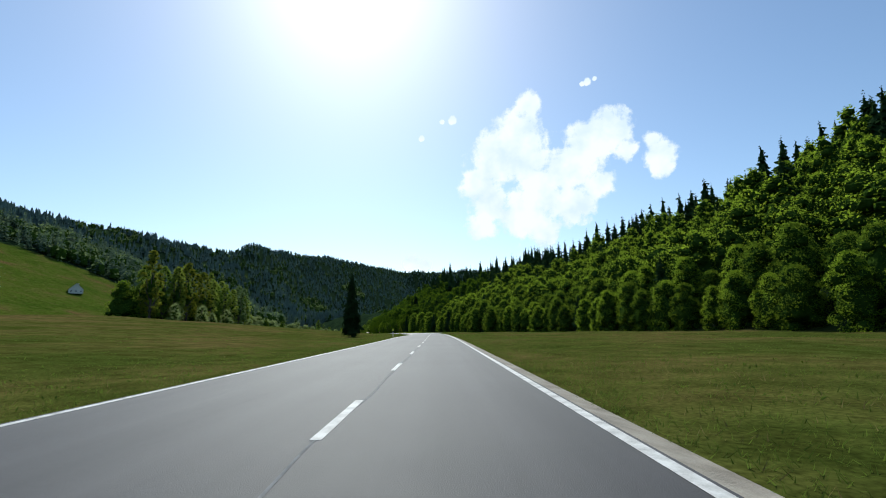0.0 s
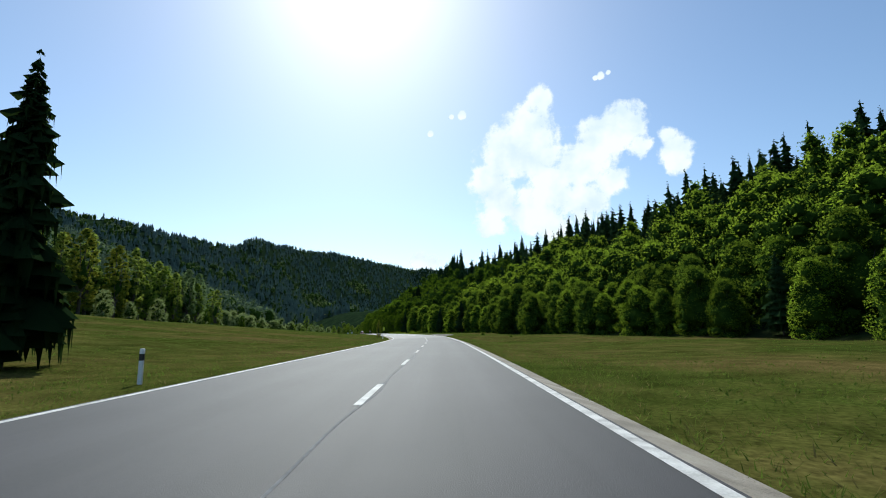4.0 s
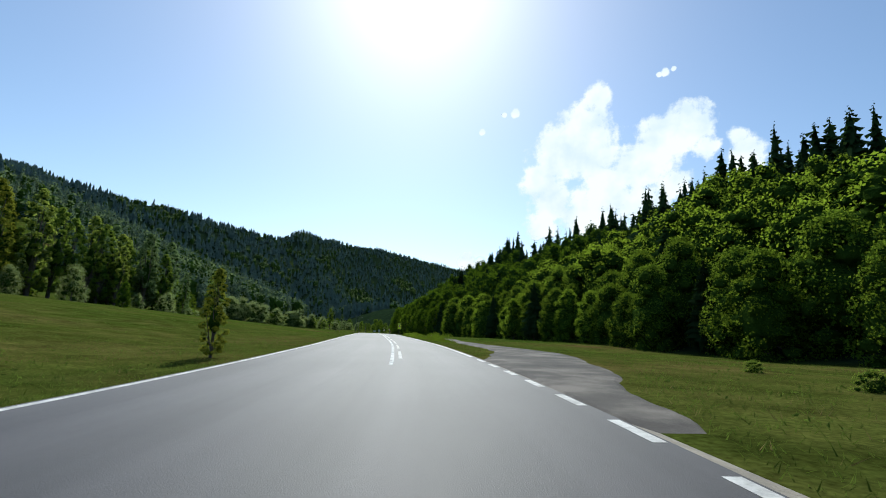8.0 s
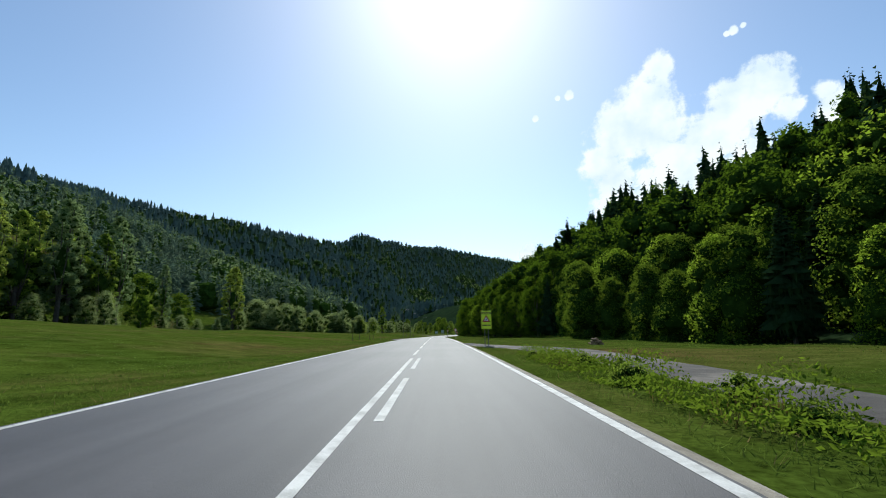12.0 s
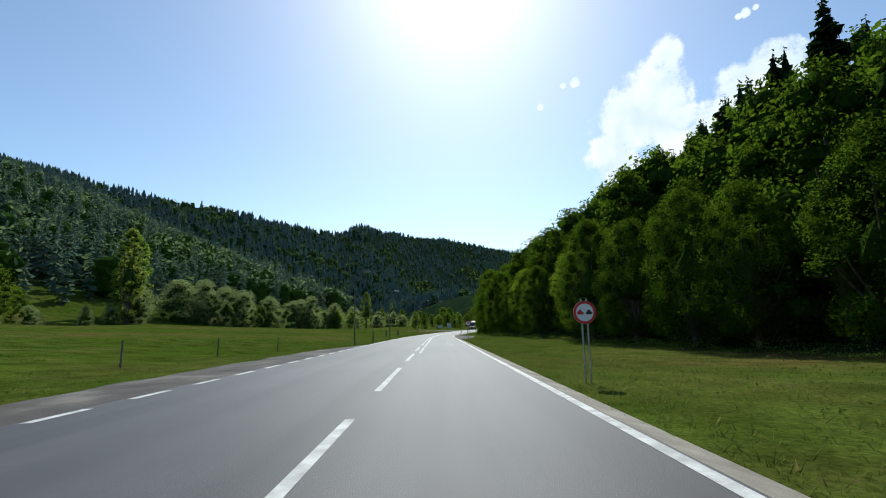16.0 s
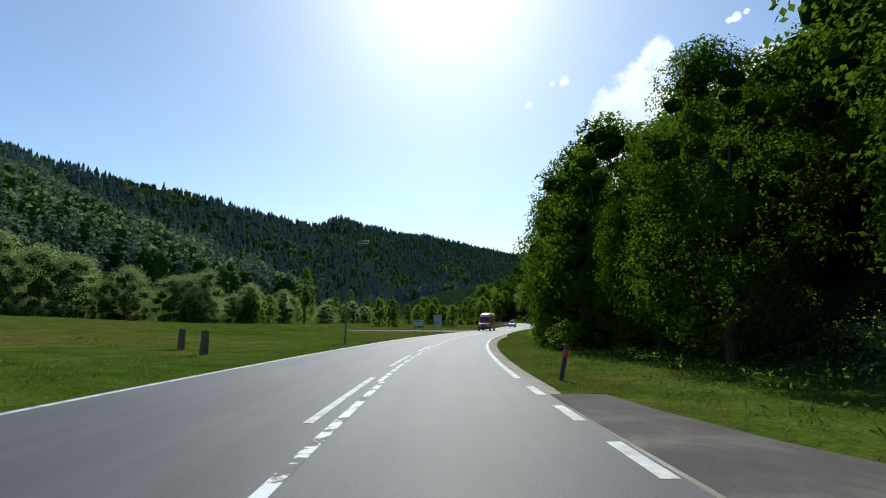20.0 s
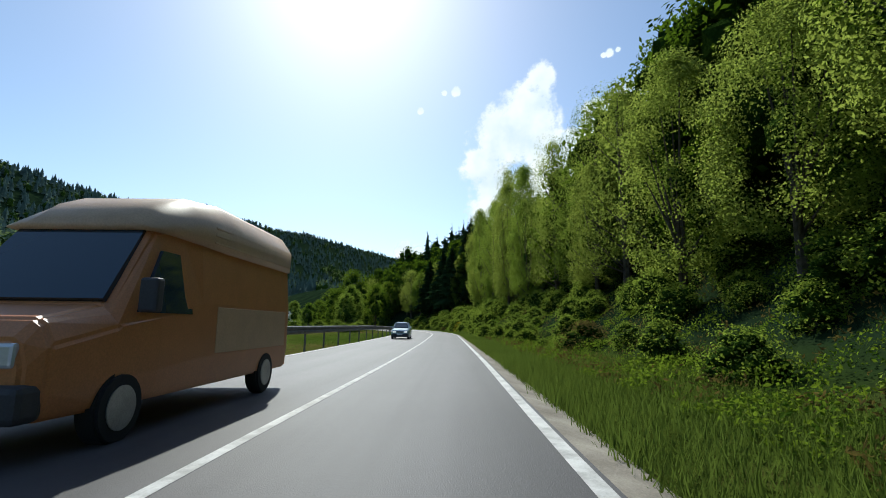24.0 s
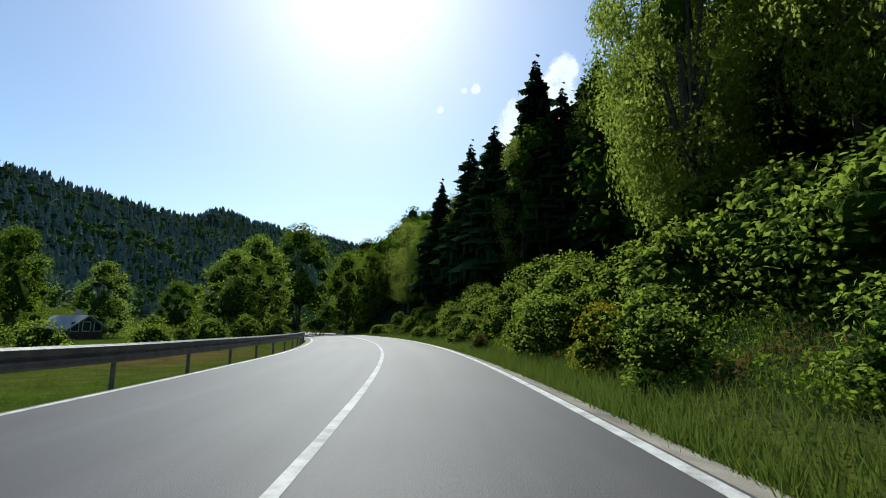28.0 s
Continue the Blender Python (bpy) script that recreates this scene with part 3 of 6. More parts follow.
for name, a, b in (("verge_gravel", LEFT_EDGE - 0.7, LEFT_EDGE - 0.17), ("verge_gravel", RIGHT_EDGE + 0.12, RIGHT_EDGE + 0.7)):
    ups = (-0.14, -0.02) if a < 0 else (-0.02, -0.14)
    tagged(ribbon(name, -54, 690, (a, b), ups, M_GRAVEL), "pale gravel strip along the asphalt edge", "gravel verge", kind="structure")


def line(name, s0, s1, d, wide, mat=None):
    return ribbon(name, s0, s1, (d - wide / 2, d + wide / 2), (0.005, 0.005), mat or M_PAINT_WHITE, road if s0 > 150 else road_old, 2.0)


# white lines: edges (broken at junctions), centre dashes and the worn double line
for s0, s1 in ((-54, 150), (150.1, 329), (368, 478), (502, 690)):
    line("edge_line", s0, s1, LEFT_EDGE, 0.16)
for s0, s1 in ((-54, 150), (150.1, 160), (179, 281), (290, 392), (421, 690)):
    line("edge_line", s0, s1, RIGHT_EDGE, 0.16)
for a, b, d in ((330, 367, LEFT_EDGE), (479, 501, LEFT_EDGE), (161, 178, RIGHT_EDGE), (282, 289, RIGHT_EDGE), (393, 420, RIGHT_EDGE)):
    s = a
    while s < b:
        line("edge_dash", s, s + 1.3, d, 0.17)
        s += 2.5
for first, last, period, length, d in ((-48.4, 167, 9.0, 3.0, 0.0), (177.1, 260, 8.8, 5.8, 0.38), (265.3, 345, 8.7, 5.7, 0.0), (352.3, 398, 9.0, 5.8, -0.04), (397.3, 440, 9.0, 5.8, -0.09)):
    s = first
    while s < last:
        line("centre_dash", s, s + length, d, 0.14)
        s += period
line("centre_line", 174, 214, 0.06, 0.14, M_PAINT_WORN)
line("centre_line", 214.1, 262, 0.06, 0.13)
line("centre_line", 350, 364, 0.28, 0.14, M_PAINT_WORN)
line("centre_line", 364.1, 398, 0.28, 0.13)
line("centre_line", 398.1, 420, 0.28, 0.14, M_PAINT_WORN)
line("centre_line", 420.1, 446, 0.2, 0.14, M_PAINT_WORN)
line("centre_line", 446.1, 476.5, 0.0, 0.14)
line("centre_line", 486, 690, 0.11, 0.14)


# ---------------------------------------------------------------- plants
def quads(points, size, rng, flat=0.0, long=1.0, facing=None):
    """Small leaf shapes (two triangles each, folded) at the points."""
    n = len(points)
    size = (size * (0.6 + 0.8 * rng.random(n)))[:, None]
    a = rng.normal(size=(n, 3))
    a[:, 2] *= 1 - flat
    a /= np.linalg.norm(a, axis=1)[:, None]
    if facing is not None:
        f = facing + 0.4 * rng.normal(size=(n, 3))
        f /= np.linalg.norm(f, axis=1)[:, None]
        a = np.cross(f, a)
        a /= np.linalg.norm(a, axis=1)[:, None]
        b = np.cross(f, a)
    else:
        b = np.cross(a, rng.normal(size=(n, 3)))
        b /= np.linalg.norm(b, axis=1)[:, None]
    c = np.cross(a, b)
    v = np.stack([points - a * size * long, points + b * size * 0.6 + c * size * 0.15, points + a * size * long, points - b * size * 0.6 + c * size * 0.15], 1).reshape(-1, 3)
    i = np.arange(n)[:, None] * 4
    f = np.concatenate([i + [0, 1, 2], i + [0, 2, 3]], 1).reshape(-1, 3)
    return v, f


def tube(p0, p1, r0, r1, sides=6):
    p0, p1 = np.array(p0, float), np.array(p1, float)
    w = p1 - p0
    w /= np.linalg.norm(w)
    a = np.cross(w, (0.3, 0.9, 0.2))
    a /= np.linalg.norm(a)
    b = np.cross(w, a)
    t = np.linspace(0, 2 * math.pi, sides, endpoint=False)[:, None]
    ring = np.cos(t) * a + np.sin(t) * b
    v = np.vstack([p0 + ring * r0, p1 + ring * r1])
    i = np.arange(sides)
    j = (i + 1) % sides
    return v, np.concatenate([np.stack([i, j, j + sides], 1), np.stack([i, j + sides, i + sides], 1)])


def merged(pieces):
    vs, fs, n = [], [], 0
    for v, f in pieces:
        vs.append(v)
        fs.append(f + n)
        n += len(v)
    return np.vstack(vs), np.vstack(fs)


def broad_shape(rng, tall, wide, base, leaves, leaf, form="round"):
    """Trunk with limbs, and a crown of leaf clumps with an uneven outline. Returns wood and leaves."""
    lean = rng.normal(size=2) * 0.02 * tall
    wood_ = [tube((0, 0, -0.4), (lean[0] * 0.5, lean[1] * 0.5, tall * 0.55), 0.018 * tall, 0.010 * tall, 7),
             tube((lean[0] * 0.5, lean[1] * 0.5, tall * 0.55), (lean[0], lean[1], tall * 0.9), 0.010 * tall, 0.003 * tall, 5)]
    clumps = int(26 if leaves < 900 else 46)
    pts, out, sizes = [], [], []
    per = leaves // clumps
    for k in range(clumps):
        u = (k + rng.random()) / clumps
        ang = rng.random() * 2 * math.pi
        if form == "tall":
            prof = math.sin(math.pi * min(1, 0.12 + 0.88 * u) ** 0.8) ** 0.7
        else:
            prof = math.sin(math.pi * (0.14 + 0.84 * u) ** 0.9) ** 0.6
        zc = base + (tall - base) * u
        r = wide * prof * (0.5 + 0.45 * rng.random() ** 0.5)
        c = np.array((lean[0] * u + r * math.cos(ang), lean[1] * u + r * math.sin(ang), zc))
        if rng.random() < 0.5:
            wood_.append(tube((lean[0] * u * 0.6, lean[1] * u * 0.6, max(base * 0.6, zc - r * 0.8)), c, 0.005 * tall, 0.0015 * tall, 4))
        size = wide * (0.30 + 0.22 * rng.random())
        g = rng.normal(size=(per, 3))
        g /= np.linalg.norm(g, axis=1)[:, None]
        g *= (0.45 + 0.6 * rng.random(per)[:, None] ** 0.6) * size
        g[:, 2] *= 0.75
        pts.append(c + g)
        o = g / size + 0.9 * np.array((math.cos(ang) * prof, math.sin(ang) * prof, 0.25 + 0.9 * (u - 0.35)))
        out.append(o / np.linalg.norm(o, axis=1)[:, None])
        sizes.append(np.full(per, leaf))
    # dense heart of the crown
    core = max(20, leaves // 14)
    u = rng.random(core)
    ang, q = rng.random(core) * 6.283, rng.random(core) ** 0.5 * wide * 0.55 * np.sin(np.pi * (0.1 + 0.85 * u)) ** 0.6
    pts.append(np.stack([lean[0] * u + q * np.cos(ang), lean[1] * u + q * np.sin(ang), base + (tall - base) * u], 1))
    out.append(rng.normal(size=(core, 3)))
    sizes.append(np.full(core, leaf * 2.4))
    return merged(wood_), quads(np.vstack(pts), np.concatenate(sizes), rng, 0.25, 1.0, np.vstack(out))


ICO = bmesh.new()
bmesh.ops.create_icosphere(ICO, subdivisions=1, radius=1.0)
ICO_V, ICO_F = np.array([v.co[:] for v in ICO.verts]), np.array([[v.index for v in f.verts] for f in ICO.faces])
ICO.free()


def dome_shape(rng, tall, wide, base, leaves, leaf, boughs=30, swell=1.0, dense=1.0):
    """Full crown of rounded boughs, each a dense inner mass with leaves all over it. Returns wood, leaves and how many of the first faces are inner mass."""
    lean = rng.normal(size=2) * 0.015 * tall
    mid = base + (tall - base) * 0.36

    def reach(w):
        """Distance from the crown's middle to its skin along unit directions."""
        up = np.where(w[:, 2] > 0, tall - mid, mid - base)
        e = np.where(w[:, 2] > 0, 2.1, 3.6)
        return ((np.hypot(w[:, 0], w[:, 1]) / wide) ** e + (np.abs(w[:, 2]) / up) ** e) ** (-1 / e)

    heart = np.array((lean[0] * 0.5, lean[1] * 0.5, mid))
    k = np.arange(boughs)
    size = wide * swell * (0.32 + 0.18 * rng.random(boughs)) * (30 / boughs) ** 0.5
    z = base + (tall - base) * (k + 0.3 + 0.5 * rng.random(boughs)) / boughs
    side = z - mid
    e = np.where(side > 0, 2.1, 3.6)
    rad = wide * np.clip(1 - (np.abs(side) / np.where(side > 0, tall - mid, mid - base)) ** e, 0.02, 1) ** (1 / e)
    ph = k * 2.39996 + 0.5 * rng.normal(size=boughs)
    out = np.stack([np.cos(ph), np.sin(ph), 0 * ph], 1)
    place = heart * (1, 1, 0) + out * np.maximum(rad - size * (0.75 + 0.3 * rng.random(boughs)), 0)[:, None]
    place[:, 2] = np.clip(z - 0.3 * size, base + 0.4 * size, tall - 0.8 * size)
    w = place - heart
    w /= np.linalg.norm(w, axis=1)[:, None] + 1e-6
    inner = []
    # opaque mass added to block light: one for the whole crown, one for each bough
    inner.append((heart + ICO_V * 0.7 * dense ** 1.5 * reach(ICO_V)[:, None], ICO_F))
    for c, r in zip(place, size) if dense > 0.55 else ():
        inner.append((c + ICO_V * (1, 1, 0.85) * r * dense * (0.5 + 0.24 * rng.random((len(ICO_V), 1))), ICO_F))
    inner_v, inner_f = merged(inner)
    pick = rng.choice(boughs, leaves, p=size ** 2 / (size ** 2).sum())
    g = rng.normal(size=(leaves, 3)) + 0.9 * w[pick]
    g[:, 2] += 0.2
    g /= np.linalg.norm(g, axis=1)[:, None]
    pts = place[pick] + g * (1, 1, 0.85) * (size[pick] * (0.72 * dense + (1.14 - 0.72 * dense) * rng.random(leaves) ** 0.8))[:, None]
    lv, lf = quads(pts, np.full(leaves, leaf), rng, 0.2, 1.0, g + (0, 0, 0.2) + 0.5 * rng.normal(size=(leaves, 3)))
    wood_ = [tube((0, 0, -0.4), (lean[0] * 0.5, lean[1] * 0.5, mid), 0.018 * tall, 0.010 * tall, 7)]
    for c in place[::4]:
        wood_.append(tube((0, 0, base * 0.7 + rng.random() * (mid - base) * 0.6), c, 0.007 * tall, 0.002 * tall, 5))
    v, f = merged([(inner_v, inner_f), (lv, lf)])
    return merged(wood_), (v, f, len(inner_f))


def spruce_shape(rng, tall, wide, whorls, sides, twigs=True):
    """Trunk and drooping whorls of needle branches."""
    wood_ = [tube((0, 0, -0.4), (0, 0, tall * 0.98), 0.014 * tall, 0.002 * tall, 6)]
    vs, fs, n = [], [], 0
    for k in range(whorls):
        u = (k + 0.3) / whorls
        level = tall * (0.1 + 0.89 * u)
        r = wide * (1 - u) ** 0.75 * (0.75 + 0.4 * rng.random()) * min(1, 0.55 + 4 * u) + 0.1
        turn = rng.random() * 6.28
        for j in range(sides):
            if rng.random() < 0.1:
                continue
            a = turn + 6.283 * (j + 0.35 * rng.normal()) / sides
            rr = r * (0.6 + 0.6 * rng.random())
            z = level + rng.normal() * 1.1 * tall / whorls
            d = np.array((math.cos(a), math.sin(a), 0))
            side = np.array((-math.sin(a), math.cos(a), 0))
            droop = rr * (0.18 + 0.25 * (1 - u))
            w = rr * (0.28 + 0.12 * rng.random()) + 0.1
            p0, p1 = np.array((0, 0, z + 0.25 * rr)), d * rr * 0.6 + (0, 0, z)
            p2 = d * rr + np.array((0, 0, z - droop * 0.6))
            if not twigs:
                vs += [p0, p1 + side * w - (0, 0, w * 0.9), p2, p1 - side * w - (0, 0, w * 0.9)]
                fs += [(n, n + 1, n + 2), (n, n + 2, n + 3)]
                n += 4
                continue
            vs += [p0, p1 + side * w - (0, 0, w * 0.6), p2, p1 - side * w - (0, 0, w * 0.6), p1 + (0, 0, w * 0.15)]
            fs += [(n, n + 1, n + 4), (n + 1, n + 2, n + 4), (n + 2, n + 3, n + 4), (n + 3, n, n + 4)]
            n += 5
            if twigs:
                for q in (0.45, 0.7, 0.9):
                    c = p0 + (p2 - p0) * q
                    hang = np.array((0, 0, -w * (0.9 + 0.6 * rng.random())))
                    vs += [c + side * w * 0.8 * (1.1 - q), c - side * w * 0.8 * (1.1 - q), c + hang + d * 0.1]
                    fs += [(n, n + 1, n + 2)]
                    n += 3
    vs += [np.array((0.06 * tall * 0.2, 0, tall * 0.93)), np.array((-0.06 * tall * 0.2, 0, tall * 0.93)), np.array((0, 0, tall * 1.02))]
    fs += [(n, n + 1, n + 2)]
    return merged(wood_), (np.array(vs), np.array(fs))


def plant(name, shape, leaf_mat, label, category):
    """A tree as a thing: a base with trunk and crown."""
    base = tagged(new(name), label, category)
    for part_name, made, mat in (("trunk", shape[0], M_BARK), ("crown", shape[1], leaf_mat)):
        me = make_mesh(part_name, made[0], made[1], mat)
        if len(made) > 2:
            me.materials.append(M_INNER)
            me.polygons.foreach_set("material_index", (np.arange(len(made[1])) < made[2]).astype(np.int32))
        ob = new(part_name, me)
        ob.parent = base
    return base


rng = np.random.default_rng(7)
BROAD = [dome_shape(rng, 13 + 3 * rng.random(), 3.9 + rng.random(), -0.6, 5000, 0.16, 28) for _ in range(6)]
BROAD_NEAR = [dome_shape(rng, 14 + 3 * rng.random(), 4.2 + rng.random(), 1.8, 23000, 0.088, 48, 1.0, 0.62) for _ in range(4)]
BROAD_TALL = [dome_shape(rng, 15 + 3 * rng.random(), 3.9 + 0.8 * rng.random(), 4.3, 24000, 0.078, 46, 1.0, 0.5) for _ in range(3)]
BROAD_SLIM = [dome_shape(rng, 15 + 3 * rng.random(), 3.3 + 0.6 * rng.random(), 2.6, 21000, 0.078, 44, 1.1, 0.42) for _ in range(3)]
BROAD_LUSH = [broad_shape(rng, 15 + 3 * rng.random(), 3.7 + 0.8 * rng.random(), 2.8, 17000, 0.07) for _ in range(2)]
BROAD_HILL = [dome_shape(rng, 13 + 3 * rng.random(), 4.3 + rng.random(), 0.2, 1050, 0.21, 26, 1.0, 0.9) for _ in range(5)]
BROAD_AIRY = [dome_shape(rng, 12 + 3 * rng.random(), 3.8 + rng.random(), 0.6, 5600, 0.14, 34, 1.0, 0.66) for _ in range(4)]
BROAD_MID = [dome_shape(rng, 14 + 3 * rng.random(), 4.2 + rng.random(), 0.6, 5600, 0.145, 34, 1.0, 0.8) for _ in range(3)]
BROAD_FAR = [dome_shape(rng, 13 + 4 * rng.random(), 3.3 + 1.0 * rng.random(), -0.3, 720, 0.27, 24, 1.0, 0.92) for _ in range(8)]
SPRUCE = [spruce_shape(rng, 20 + 4 * rng.random(), 4.6, 40, 13) for _ in range(3)]
POPLAR = [dome_shape(rng, 21 + 3 * rng.random(), 3.0, 2.0, 6000, 0.18, 48, 0.9, 0.72) for _ in range(4)]
SHRUB = [dome_shape(rng, 2.4 + 0.8 * rng.random(), 1.4 + 0.4 * rng.random(), -0.1, 1700, 0.07, 24, 1.0, 0.72) for _ in range(4)]
rng.bit_generator.advance(239516)
stream_rng = np.random.default_rng(31)
WILLOW = [dome_shape(stream_rng, 8 + 2 * stream_rng.random(), 3.6 + 0.8 * stream_rng.random(), 0.0, 6500, 0.1, 16, 0.92, 0.6) for _ in range(4)]


def cone_tree(rng, tall, wide, tiers=3, sides=6):
    """A far spruce: ragged skirts with drooping tips."""
    vs, fs = [], []
    for k in range(tiers):
        u = k / tiers
        a, b, r = 0.06 + 0.86 * u, min(1.03, 0.06 + 0.86 * u + 1.5 / tiers), (1 - u) ** 0.8 + 0.05
        n = len(vs)
        vs.append((0, 0, tall * b))
        for j in range(sides):
            t = 6.283 * (j + 0.5 * k + 0.3 * rng.normal()) / sides
            q = wide * r * ((0.95 if j % 2 else 0.55) + 0.4 * rng.random())
            vs.append((q * math.cos(t), q * math.sin(t), tall * (a + (-0.02 if j % 2 else 0.025) + 0.25 / tiers * 0.3 * rng.normal())))
        fs += [(n, n + 1 + j, n + 1 + (j + 1) % sides) for j in range(sides)]
    return np.array(vs), np.array(fs)


CONE = [cone_tree(rng, 17 + 5 * rng.random(), 4.9, 3, 6) for _ in range(6)]
CONE_FINE = [spruce_shape(rng, 19 + 5 * rng.random(), 4.2, 12, 7, False)[1] for _ in range(5)]
SPRUCE_FAR = []
for _ in range(6):
    tall = 20 + 5 * rng.random()
    SPRUCE_FAR.append(merged([cone_tree(rng, tall * 0.97, 3.5, 7, 8), spruce_shape(rng, tall, 5.2, 20, 8, False)[1]]))


def scattered(name, shapes, places, scales, mat, rng, label, category, lean=0.0):
    """Many plants as one uncounted stand."""
    pieces, inner = [], []
    for (x, y, z), k in zip(places, scales):
        shape = shapes[rng.integers(len(shapes))]
        v, f = shape[0], shape[1]
        inner.append(np.arange(len(f)) < (shape[2] if len(shape) > 2 else 0))
        a = rng.random() * 6.283
        c, s_ = math.cos(a), math.sin(a)
        w = 0.85 + 0.35 * rng.random()
        vv = np.stack([(v[:, 0] * c - v[:, 1] * s_) * k * w + x, (v[:, 0] * s_ + v[:, 1] * c) * k * w + y, v[:, 2] * k + z], 1)
        pieces.append((vv, f))
    v, f = merged(pieces)
    me = make_mesh(name, v, f, mat)
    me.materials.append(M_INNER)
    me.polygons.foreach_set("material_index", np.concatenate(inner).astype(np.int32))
    return tagged(new(name, me), label, category, kind="stuff")


# the wooded slope on the right
def slope_places(s0, s1, d0, d1, n, rng):
    rows = int(math.sqrt(n * (d1 - d0) / (s1 - s0)))
    cols = n // rows
    u, s = np.meshgrid((np.arange(rows) + 0.5) / rows, np.arange(cols))
    s = (s0 + (s1 - s0) * (s + 0.5 * (np.arange(rows)[None, :] % 2) + 0.6 * (rng.random(s.shape) - 0.5)) / cols).ravel()
    u = np.clip(u + 0.75 * (rng.random(u.shape) - 0.5) / rows, 0, 1).ravel()
    toe = np.interp(s, TOE[:, 0], TOE[:, 1])
    d = toe + d0 + (np.interp(s, REACH[:, 0], REACH[:, 1]) - d0) * u
    p = at(s, d)
    return p[:, 0], p[:, 1], s, d - toe


x, y, s, up = slope_places(-50, 700, 9, 90, 1560, rng)
is_spruce = rng.random(len(x)) < np.interp(up / np.interp(s, REACH[:, 0], REACH[:, 1]), [0, 0.4, 0.65, 0.8, 1], [0.03, 0.08, 0.35, 0.92, 0.98])
is_spruce &= ~((s > 370) & (s < 480) & (up < 50))
z = ground_z(x, y) - 0.3
fine = ~is_spruce & (s > 290) & (up < 60)
front = ~is_spruce & (s <= 290) & (s > 60) & (up < 30)
grown = (0.75 + 0.4 * rng.random(len(x))) * np.interp(s, [300, 340, 385, 420], [1.08, 1.12, 1.12, 1.0])
for deep, shapes in ((fine & (up < 26), BROAD_HILL), (fine & (up >= 26), BROAD_FAR)):
    scattered("roadside_forest", [q[1] for q in shapes], np.stack([x, y, z], 1)[deep], grown[deep], M_LEAF_DARK_SHADED, rng, "dense broadleaf forest above the road, leaves toned dark for shade", "forest")
scattered("slope_front_forest", [q[1] for q in BROAD_HILL], np.stack([x, y, z], 1)[front], 0.75 + 0.4 * rng.random(front.sum()), M_LEAF, rng, "green broadleaf forest on the lower slope", "forest")
B = ~is_spruce & ~fine & ~front
scattered("broadleaf_forest", [q[1] for q in BROAD_FAR], np.stack([x, y, z], 1)[B], 0.75 + 0.4 * rng.random(B.sum()), M_LEAF, rng, "dense green broadleaf forest covering the hillside", "forest")
S = is_spruce
scattered("spruce_forest", SPRUCE_FAR, np.stack([x, y, z], 1)[S], (0.54 + 0.42 * rng.random(S.sum())), M_NEEDLE, rng, "dark spruce trees standing along the hillside and crest", "forest")

# hills left and ahead
n = 84000
x, y = rng.uniform(-1350, 700, n), 60 + rng.random(n) ** 1.5 * 3650
z = ground_z(x, y)
sg2, dg2 = near_road(x, y)
far = np.hypot(x + 40, y - 250)
light = np.array([noise.noise((a * 0.008, b * 0.008, 2.2)) for a, b in zip(x, y)])
clear = inside_any(x, y, PASTURES) | (light > 0.56)
keep = (z > np.where(y > 430, 7, 14)) & ((dg2 < -60) | (y > 1000)) & ~clear & (rng.random(n) < np.clip(700 / far, 0.3, 1))
x, y, z, light = x[keep], y[keep], z[keep], light[keep]
grove = inside_any(x, y, GROVES)
near_hill = np.hypot(x + 90, (y - 420) * 0.7) < 420
pick = (rng.random(len(x)) < np.where(light > 0.3, 0.25, np.where(near_hill, 0.7, 0.88))) & ~grove
close = pick & near_hill
scattered("spruce_wood", CONE_FINE, np.stack([x, y, z - 0.5], 1)[close], 0.7 + 0.4 * rng.random(close.sum()), M_NEEDLE_HILL_HAZED, rng, "spruce forest on the hillside across the valley, lightened for haze", "forest")
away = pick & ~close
scattered("far_spruce_wood", CONE, np.stack([x, y, z - 0.5], 1)[away], 0.7 + 0.4 * rng.random(away.sum()), M_NEEDLE_HAZED, rng, "spruce forest on the far hills, tinted pale blue for haze", "forest")
HILL_SHAPES = [dome_shape(rng, 14 + 3 * rng.random(), 4.8, 0.5, 34, 1.25, 4, 1.5, 0.9)[1] for _ in range(6)]
scattered("hillside_grove", HILL_SHAPES, np.stack([x, y, z - 0.5], 1)[grove], 0.8 + 0.5 * rng.random(grove.sum()), M_LEAF_GROVE, rng, "bright green broadleaf grove on the far hill", "forest")
pick = ~pick & ~grove
scattered("far_broadleaf_wood", HILL_SHAPES, np.stack([x, y, z - 0.5], 1)[pick], 0.7 + 0.5 * rng.random(pick.sum()), M_LEAF_HILL_HAZED, rng, "lighter haze-toned broadleaf trees among the spruces on the far hills", "forest")

# edge of the wood: single trees along the foot of the slope
edge_kinds = [plant("broadleaf_tree", q, M_LEAF if i % 2 else M_LEAF_YOUNG, "fresh green broadleaf tree at the edge of the wood", "tree") for i, q in enumerate(BROAD)]
airy_kinds = [plant("broadleaf_tree", q, M_LEAF_LUSH if i % 2 else M_LEAF_YOUNG, "light green broadleaf tree in the meadow", "tree") for i, q in enumerate(BROAD_AIRY)]
# near trees alternate between plain leaves and the shade-toned copy
near_kinds = [plant("broadleaf_tree", q, M_LEAF_DARK_SHADED if i % 2 else M_LEAF, "leafy green broadleaf tree close to the road", "tree") for i, q in enumerate(BROAD_NEAR)]
lush_kinds = [plant("broadleaf_tree", q, M_LEAF_SPRING if i % 3 else M_LEAF_LUSH, "slender bright green broadleaf tree on the bank above the road", "tree") for i, q in enumerate(BROAD_LUSH + BROAD_SLIM)]
